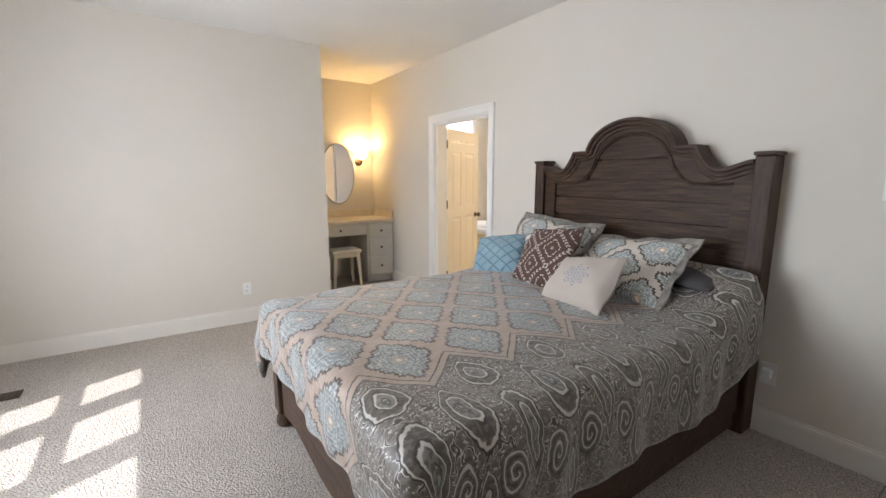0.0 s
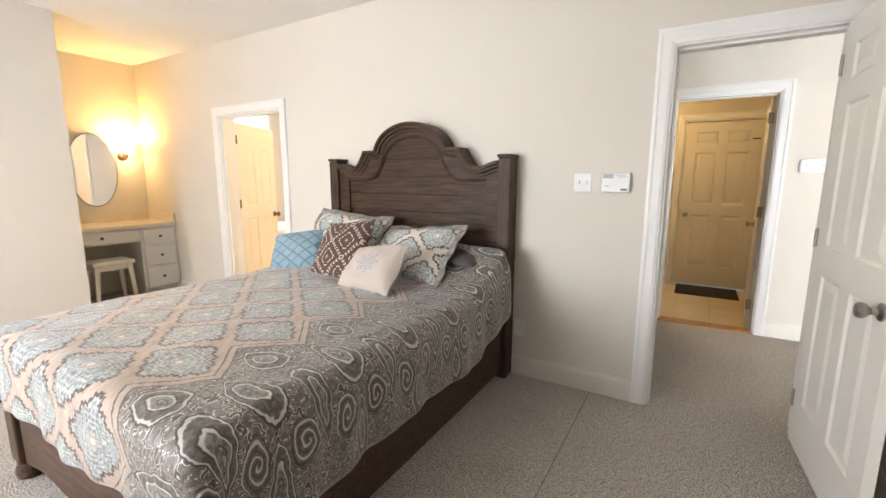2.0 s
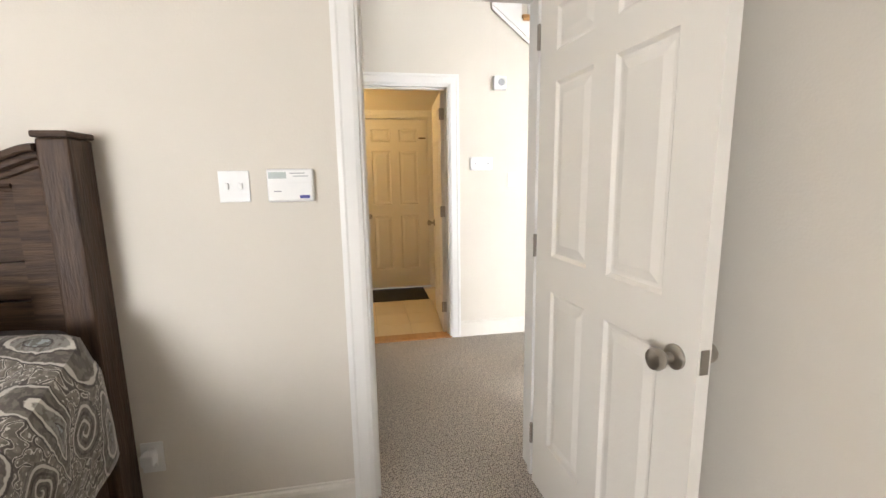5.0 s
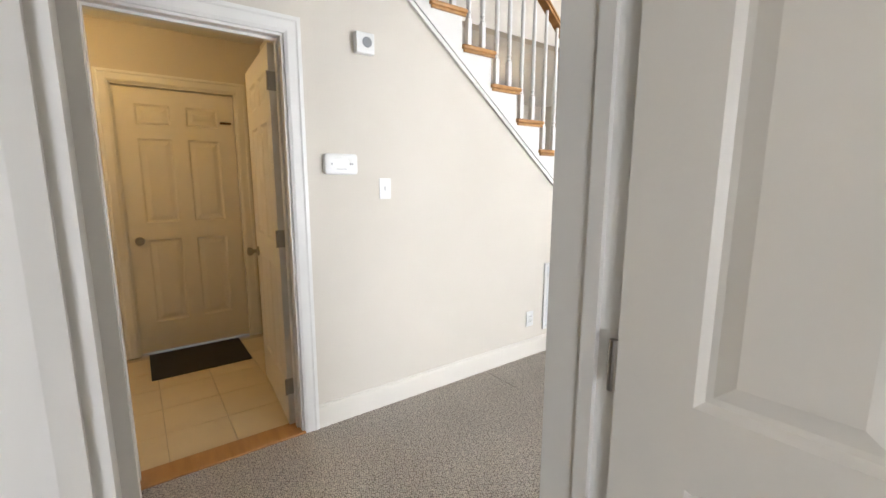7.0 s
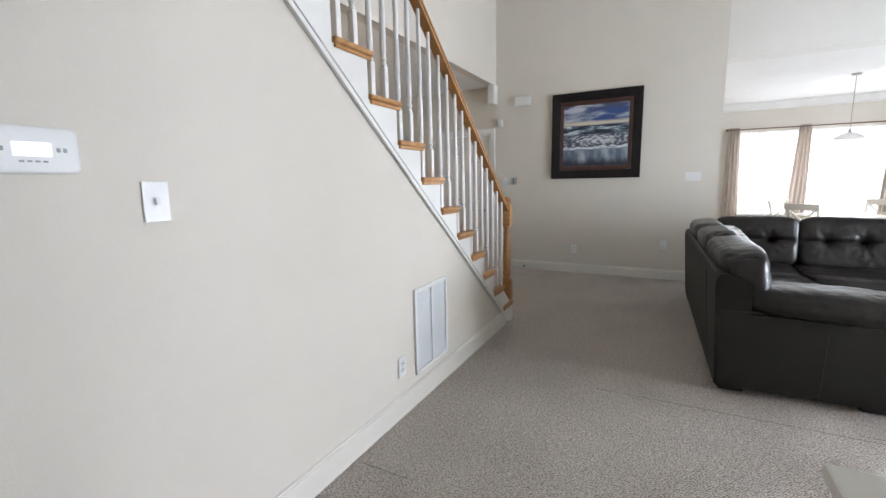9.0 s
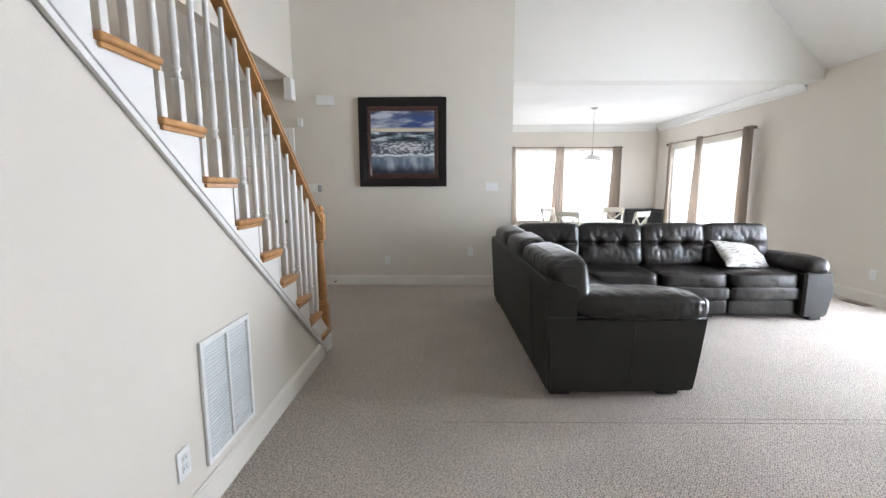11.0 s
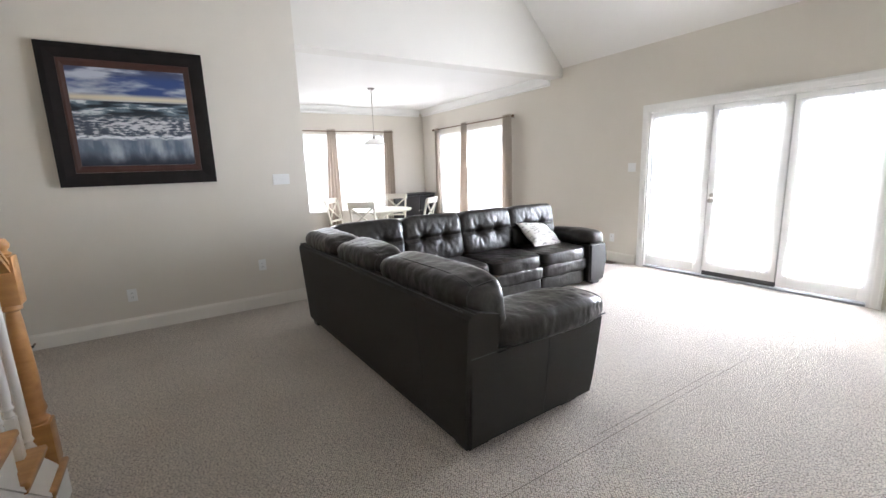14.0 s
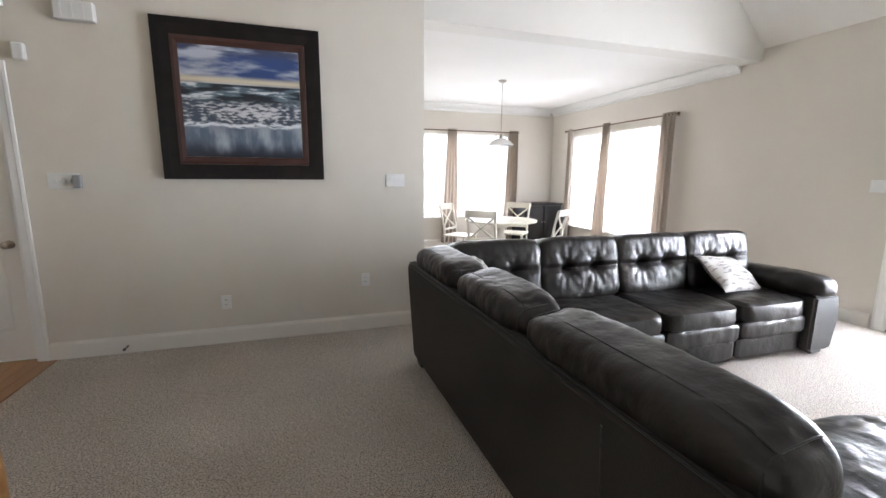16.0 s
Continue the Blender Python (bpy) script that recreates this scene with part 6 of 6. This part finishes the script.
plate("power_outlet", (D, -5.65, 0.34), 90, 0.075, 0.118, "white power outlet beside the patio doors", "outlet")
plate("power_outlet", (B, -2.24, 0.30), -90, 0.075, 0.118, "white power outlet beside the return grille", "outlet")

pl = thing("plug_adapter", (A - 0.010, 0.998, 0.345), "white plug-in adapter in the outlet", "plug", rz=-90)
part("body", box(-0.022, -0.042, -0.022, 0.022, 0.0, 0.022, 0.006), PLASTIC, pl)

al = thing("alarm_keypad", (A, 0.443, 1.311), "white alarm keypad with a small display", "alarm panel", rz=-90)
part("case", box(-0.077, -0.028, -0.057, 0.077, -0.0005, 0.057, 0.006), PLASTIC, al)
part("display", box(-0.070, -0.0295, 0.024, -0.012, -0.0285, 0.046), LCD, al, "grey display window")
part("flap", box(-0.072, -0.0300, -0.050, 0.072, -0.0285, 0.010, 0.001), PLASTIC, al)
part("logo_bar", box(0.030, -0.0312, -0.045, 0.064, -0.0302, -0.034), BLUE, al)
part("label_bar", box(-0.055, -0.0312, -0.022, -0.030, -0.0302, -0.018), GREYP, al)
for zz, x0, x1 in ((0.040, 0.0, 0.05), (0.030, 0.01, 0.06)):
    part("text_bar", box(x0, -0.0292, zz, x1, -0.0284, zz + 0.003), GREYP, al)

th_ = thing("thermostat", (B, -0.739, 1.441), "white curved digital thermostat with a display", "thermostat", rz=-90)
tcase = soft_box(0.092, 0.026, 0.054, e=0.22, seg=40, rings=16, rough=0.0)
bmesh.ops.bisect_plane(tcase, geom=tcase.verts[:] + tcase.edges[:] + tcase.faces[:], plane_co=(0, -0.0005, 0), plane_no=(0, 1, 0), clear_outer=True)
bmesh.ops.holes_fill(tcase, edges=tcase.edges)
part("case", tcase, PLASTIC, th_, "", True)
part("display", box(-0.034, -0.0282, -0.014, 0.034, -0.0255, 0.016, 0.001), LIT, th_, "bright backlit display")
for x in (-0.052, 0.048, 0.060):
    part("button", box(x - 0.004, -0.0275, -0.004, x + 0.004, -0.0245, 0.006, 0.001), GREYP, th_)
for i in range(4):
    part("text_bar", box(-0.026 + i * 0.014, -0.0275, -0.028, -0.017 + i * 0.014, -0.0262, -0.024), GREYP, th_)

ch = thing("wall_siren", (B, -0.887, 2.057), "white square wall siren with a round grille", "siren", rz=-90)
part("case", box(-0.052, -0.040, -0.052, 0.052, -0.0005, 0.052, 0.006), PLASTIC, ch)
gr = lathe([(0.026, 0), (0.026, 0.003), (0.018, 0.004), (0.018, 0.001), (0.008, 0.001), (0.008, 0.004), (0, 0.004)], 24)
bmesh.ops.rotate(gr, verts=gr.verts, cent=(0, 0, 0), matrix=Matrix.Rotation(radians(90), 3, "X"))
part("grille", gr, GREYP, ch, "", True, pose(0.008, -0.0402, 0.004))
for x, y, z, w_, h_, d_, lb, rz_ in ((5.352, C, 2.508, 0.23, 0.125, 0.06, "white door chime box high on the gable wall", 180),):
    dc = thing("door_chime", (x, y, z), lb, "chime", rz=rz_)
    part("case", box(-w_ / 2, -d_, -h_ / 2, w_ / 2, -0.0005, h_ / 2, 0.006), PLASTIC, dc)
    for i in range(3):
        part("fluting", box(-w_ / 2 + 0.03 + i * 0.065, -d_ - 0.004, -h_ / 2 + 0.012, -w_ / 2 + 0.05 + i * 0.065, -d_ - 0.0005, h_ / 2 - 0.012, 0.0015), PLASTIC, dc)
ph = thing("intercom_handset", (5.47, C, 1.345), "grey intercom handset on the switch plate", "intercom", rz=180)
part("body", box(-0.025, -0.045, -0.045, 0.025, -0.008, 0.05, 0.008), GREYP, ph)
se = thing("alarm_sensor", (5.70, C, 2.22), "small white corner motion sensor", "sensor", rz=180)
part("case", box(-0.035, -0.05, -0.055, 0.035, -0.0005, 0.055, 0.012), PLASTIC, se)
ds = thing("door_stop", (5.29, C + 0.016, 0.06), "small bronze spring door stop on the skirting", "door stop", rz=180)
part("stop", tube([(0, 0, 0), (0, -0.07, 0)], 0.008), BRONZE, ds, "", True)
part("tip", tube([(0, -0.07, 0), (0, -0.085, 0)], 0.011), DARKG, ds, "", True)

# return-air grille under the stair
vg = thing("return_grille", (B - 0.001, -2.595, 0.452), "white return-air grille with two louvred panels", "vent", rz=-90)
vw, vh = 0.21, 0.268
vb = bmesh.new()
for x0, z0, x1, z1 in ((-vw, -vh, -vw + 0.022, vh), (vw - 0.022, -vh, vw, vh), (-vw + 0.022, -vh, vw - 0.022, -vh + 0.022), (-vw + 0.022, vh - 0.022, vw - 0.022, vh), (-0.008, -vh + 0.022, 0.008, vh - 0.022)):
    box(x0, -0.014, z0, x1, -0.0005, z1, 0.002, bm=vb)
part("frame", vb, PLASTIC, vg)
part("backing", box(-vw + 0.02, -0.002, -vh + 0.02, vw - 0.02, -0.0006, vh - 0.02), FILTER, vg, "grey filter behind the louvres")
slat = None
for c0, c1 in ((-vw + 0.022, -0.008), (0.008, vw - 0.022)):
    for i in range(30):
        z = -vh + 0.03 + i * (2 * vh - 0.06) / 29
        if slat is None:
            sbm = box(c0 + 0.0005, -0.010, -0.0012, c1 - 0.0005, -0.003, 0.0012)
            bmesh.ops.translate(sbm, verts=sbm.verts, vec=(-(c0 + c1) / 2, 0, 0))
            slat = part("slat", sbm, PLASTIC, vg, "", False, pose((c0 + c1) / 2, 0, z, -25))
        else:
            o = new("slat", slat.data)
            o.parent, o.matrix_basis = vg, pose((c0 + c1) / 2, 0, z, -25)
fl = thing("floor_register", (-0.62, 3.80, 0.001), "brown metal floor register in the carpet", "vent")
part("plate", box(-0.15, -0.06, 0, 0.15, 0.06, 0.008, 0.002), BRONZE, fl)
for i in range(9):
    part("slot", box(-0.12 + i * 0.03, -0.045, 0.0081, -0.105 + i * 0.03, 0.045, 0.009), DARKG, fl)
fl2 = thing("floor_register", (-1.05, -5.66, 0.001), "brown metal floor register beside the patio doors", "vent")
part("plate", box(-0.06, -0.15, 0, 0.06, 0.15, 0.008, 0.002), BRONZE, fl2)

# ---- mudroom ----
mt = thing("doormat", (6.17, -0.15, -0.004), "dark ribbed doormat before the outer door", "doormat")
part("mat", box(-0.26, -0.32, 0.0, 0.26, 0.32, 0.012, 0.004), MATM, mt)
ml = thing("ceiling_lamp", (5.6, 0.5, 2.44), "lit round ceiling lamp in the mudroom", "ceiling lamp")
part("shade", lathe([(0.0, -0.11), (0.08, -0.10), (0.13, -0.06), (0.15, -0.0)], 28), ENTRYG, ml, "lit glass dome", True)
dbk = thing("door_latch", (6.449, -0.50, 1.80), "small bronze flip latch on the door casing", "latch", rz=-90)
part("latch", box(-0.04, -0.012, -0.008, 0.04, 0.0, 0.008, 0.002), BRONZE, dbk)

# ---- entry glimpse ----
el = thing("pendant_lamp", (6.9, -3.6, 2.77), "lit glass entry lantern on a short chain", "pendant lamp")
part("chain", tube([(0, 0, 0), (0, 0, -0.45)], 0.006), BRONZE, el)
part("shade", lathe([(0.05, -0.45), (0.13, -0.52), (0.16, -0.66), (0.10, -0.80), (0.0, -0.84)], 24), ENTRYG, el, "lit glass shade", True)
post = thing("trim_post", (5.80, C + 0.06, 0), "white boxed end post below the loft", "trim", kind="structure")
part("block", box(-0.05, -0.05, 2.50, 0.05, 0.10, 2.768, 0.004), TRIM, post)

# ---- console in the living room ----
co = thing("side_table", (2.60, -1.16, 0), "pale cream console table with a plain top", "table")
part("tabletop", box(-0.62, -0.23, 0.715, 0.49, 0.23, 0.75, 0.008), surface("pale_table_top", (0.58, 0.57, 0.51), (0.54, 0.53, 0.47), 5, 0.4, 0.04, 40), co)
part("apron", box(-0.57, -0.19, 0.62, 0.44, 0.19, 0.715, 0.004), CHAIRW, co)
for sx in (-0.56, 0.40):
    for sy in (-0.18, 0.14):
        part("leg", box(sx, sy, 0, sx + 0.05, sy + 0.05, 0.62, 0.004), CHAIRW, co)
dk = thing("floor_mat", (1.05, -1.92, 0), "dark blue rubber mat with a pale edge on the carpet", "mat")
part("mat", box(-0.48, -0.26, 0.0, 0.48, 0.26, 0.014, 0.004), surface("dark_blue_rubber", (0.016, 0.021, 0.034), None, 30, 0.9, 0.2, 200), dk)
part("edge", box(0.481, -0.26, 0.0, 0.492, 0.26, 0.017, 0.003), METAL, dk, "pale metal edge")


# ---- dining set ----
tab = thing("dining_table", (1.03, -8.78, 0), "round cream pedestal dining table", "table")
part("tabletop", lathe([(0.50, 0.715), (0.545, 0.722), (0.555, 0.735), (0.55, 0.748), (0.54, 0.75)], 56), CHAIRW, tab, "", True)
part("pedestal", lathe([(0.10, 0.10), (0.09, 0.16), (0.055, 0.22), (0.08, 0.32), (0.09, 0.42), (0.055, 0.56), (0.07, 0.62), (0.20, 0.68), (0.22, 0.714)], 28), CHAIRW, tab, "turned pedestal", True)
for k in range(4):
    a_ = k * math.pi / 2 + math.pi / 4
    part("pedestal_foot", extrude_poly([(0.05, 0.06), (0.20, 0.07), (0.38, 0.0), (0.42, 0.0), (0.42, 0.04), (0.26, 0.15), (0.05, 0.17)], -0.03, 0.06, "y"), CHAIRW, tab, "", False, pose(0, 0, 0, 0, 0, math.degrees(a_)))


def x_chair(at, rz):
    c = thing("dining_chair", (*at, 0), "cream painted dining chair with a crossed back", "chair", "chairs round the dining table", rz)
    part("seat", box(-0.22, -0.20, 0.435, 0.22, 0.22, 0.465, 0.012), CHAIRW, c)
    for x in (-0.19, 0.19):
        part("front_leg", box(x - 0.018, -0.185, 0, x + 0.018, -0.15, 0.435, 0.004), CHAIRW, c)
        part("back_leg", tube([(x, 0.22, 0.0), (x, 0.19, 0.45), (x * 1.02, 0.235, 0.72), (x * 1.04, 0.285, 0.93)], 0.019, 8), CHAIRW, c, "", True)
    rl = bmesh.new()
    for u0, u1 in zip(range(8), range(1, 9)):
        xa, xb = -0.22 + 0.055 * u0, -0.22 + 0.055 * u1
        ya, yb = 0.285 + 0.02 * (1 - (xa / 0.22) ** 2), 0.285 + 0.02 * (1 - (xb / 0.22) ** 2)
        vv = [rl.verts.new(p) for p in ((xa, ya - 0.012, 0.86), (xb, yb - 0.012, 0.86), (xb, yb + 0.012, 0.86), (xa, ya + 0.012, 0.86), (xa, ya + 0.006, 0.955), (xb, yb + 0.006, 0.955), (xb, yb + 0.03, 0.955), (xa, ya + 0.03, 0.955))]
        for f in ((0, 1, 2, 3), (4, 5, 6, 7), (0, 1, 5, 4), (3, 2, 6, 7), (0, 3, 7, 4), (1, 2, 6, 5)):
            rl.faces.new([vv[i] for i in f])
    bmesh.ops.remove_doubles(rl, verts=rl.verts, dist=1e-5)
    part("top_rail", rl, CHAIRW, c)
    part("low_rail", box(-0.19, 0.195, 0.53, 0.19, 0.22, 0.565, 0.004), CHAIRW, c)
    for s in (-1, 1):
        part("cross_bar", tube([(-s * 0.185, 0.21, 0.56), (0.0, 0.262, 0.71), (s * 0.19, 0.285, 0.87)], 0.014, 8), CHAIRW, c, "", True)
    for y in (-0.165, 0.20):
        part("stretcher", box(-0.19, y - 0.01, 0.17, 0.19, y + 0.01, 0.195, 0.003), CHAIRW, c)
    return c


for cx_, cy_ in ((0.46, 0.52), (-0.42, 0.56), (-0.52, -0.58), (0.46, -0.54)):
    x_chair((1.03 + cx_ * 1.0, -8.78 + cy_ * 1.0), math.degrees(math.atan2(cy_, cx_)) - 90)
cab = thing("corner_cabinet", (-0.66, -10.62, 0), "black wooden cabinet in the dining corner", "cabinet")
part("body", box(-0.42, -0.28, 0.05, 0.42, 0.26, 0.84, 0.01), BLACKP, cab)
part("top", box(-0.44, -0.29, 0.841, 0.44, 0.28, 0.875, 0.012), FRAMEB, cab)
part("plinth", box(-0.38, -0.26, 0.0, 0.38, 0.22, 0.05), BLACKP, cab)
for x in (-0.41, 0.01):
    d_ = part("door", box(x, 0.261, 0.08, x + 0.40, 0.275, 0.82, 0.006), FRAMEB, cab)
    part("knob", lathe([(0.008, 0), (0.014, 0.012), (0.0, 0.02)], 12), METAL, d_, "", True, pose(0.0 + (-0.03 if x < 0 else 0.03), 0.276, 0.5, -90))
pn = thing("pendant_lamp", (1.05, -8.82, DINC), "white glass bell pendant on a thin rod", "pendant lamp")
part("canopy", lathe([(0.02, -0.035), (0.05, -0.025), (0.062, -0.001)], 24), METAL, pn, "", True)
part("rod", tube([(0, 0, -0.03), (0, 0, -0.78)], 0.005, 8), METAL, pn)
part("socket", lathe([(0.012, -0.78), (0.022, -0.80), (0.026, -0.84)], 16), METAL, pn, "", True)
bell = bmesh.new()
prof_ = [(0.03, -0.83), (0.09, -0.845), (0.15, -0.88), (0.19, -0.93), (0.185, -0.93), (0.145, -0.885), (0.085, -0.851), (0.028, -0.836)]
rg = [[bell.verts.new((r * math.cos(2 * math.pi * i / 36), r * math.sin(2 * math.pi * i / 36), z)) for i in range(36)] for r, z in prof_]
for a_, b_ in zip(rg, rg[1:]):
    for i in range(36):
        bell.faces.new((a_[i], a_[(i + 1) % 36], b_[(i + 1) % 36], b_[i]))
part("shade", bell, FROST, pn, "white glass bell shade", True)

# ---- floor pieces ----
mud = bpy.data.objects["floor_mudroom"]
tile_me = None
for i in range(6):
    for j in range(7):
        x, y = 4.99 + 0.305 * i, -0.63 + 0.305 * j
        if x > 6.4 or y > 1.3:
            continue
        if tile_me is None:
            tile_me = link_mesh("tile", box(-0.150, -0.150, 0, 0.150, 0.150, 0.011, 0.002, seg=1), TILE)
            o = tile_me
        else:
            o = new("tile", tile_me.data)
        o.parent = mud
        o.location = (x, y, -0.0115)
ent = bpy.data.objects["floor_entry"]
strip_ = None
for i in range(26):
    for j in range(3):
        x0 = 5.80 + i * 0.083
        y0 = -6.62 + j * 1.35 - (0.45 if i % 2 else 0.0)
        if strip_ is None:
            strip_ = link_mesh("plank", box(-0.0408, 0.0, 0.0, 0.0408, 1.347, 0.006, 0.001, seg=1), OAKFLOOR)
            o = strip_
        else:
            o = new("plank", strip_.data)
        o.parent = ent
        o.location = (x0, max(y0, -6.62) if j else -6.62 + 0.0, -0.0035) if j else (x0, -6.62, -0.0035)
        if j == 0 and i % 2:
            o.scale = (1, 0.664, 1)
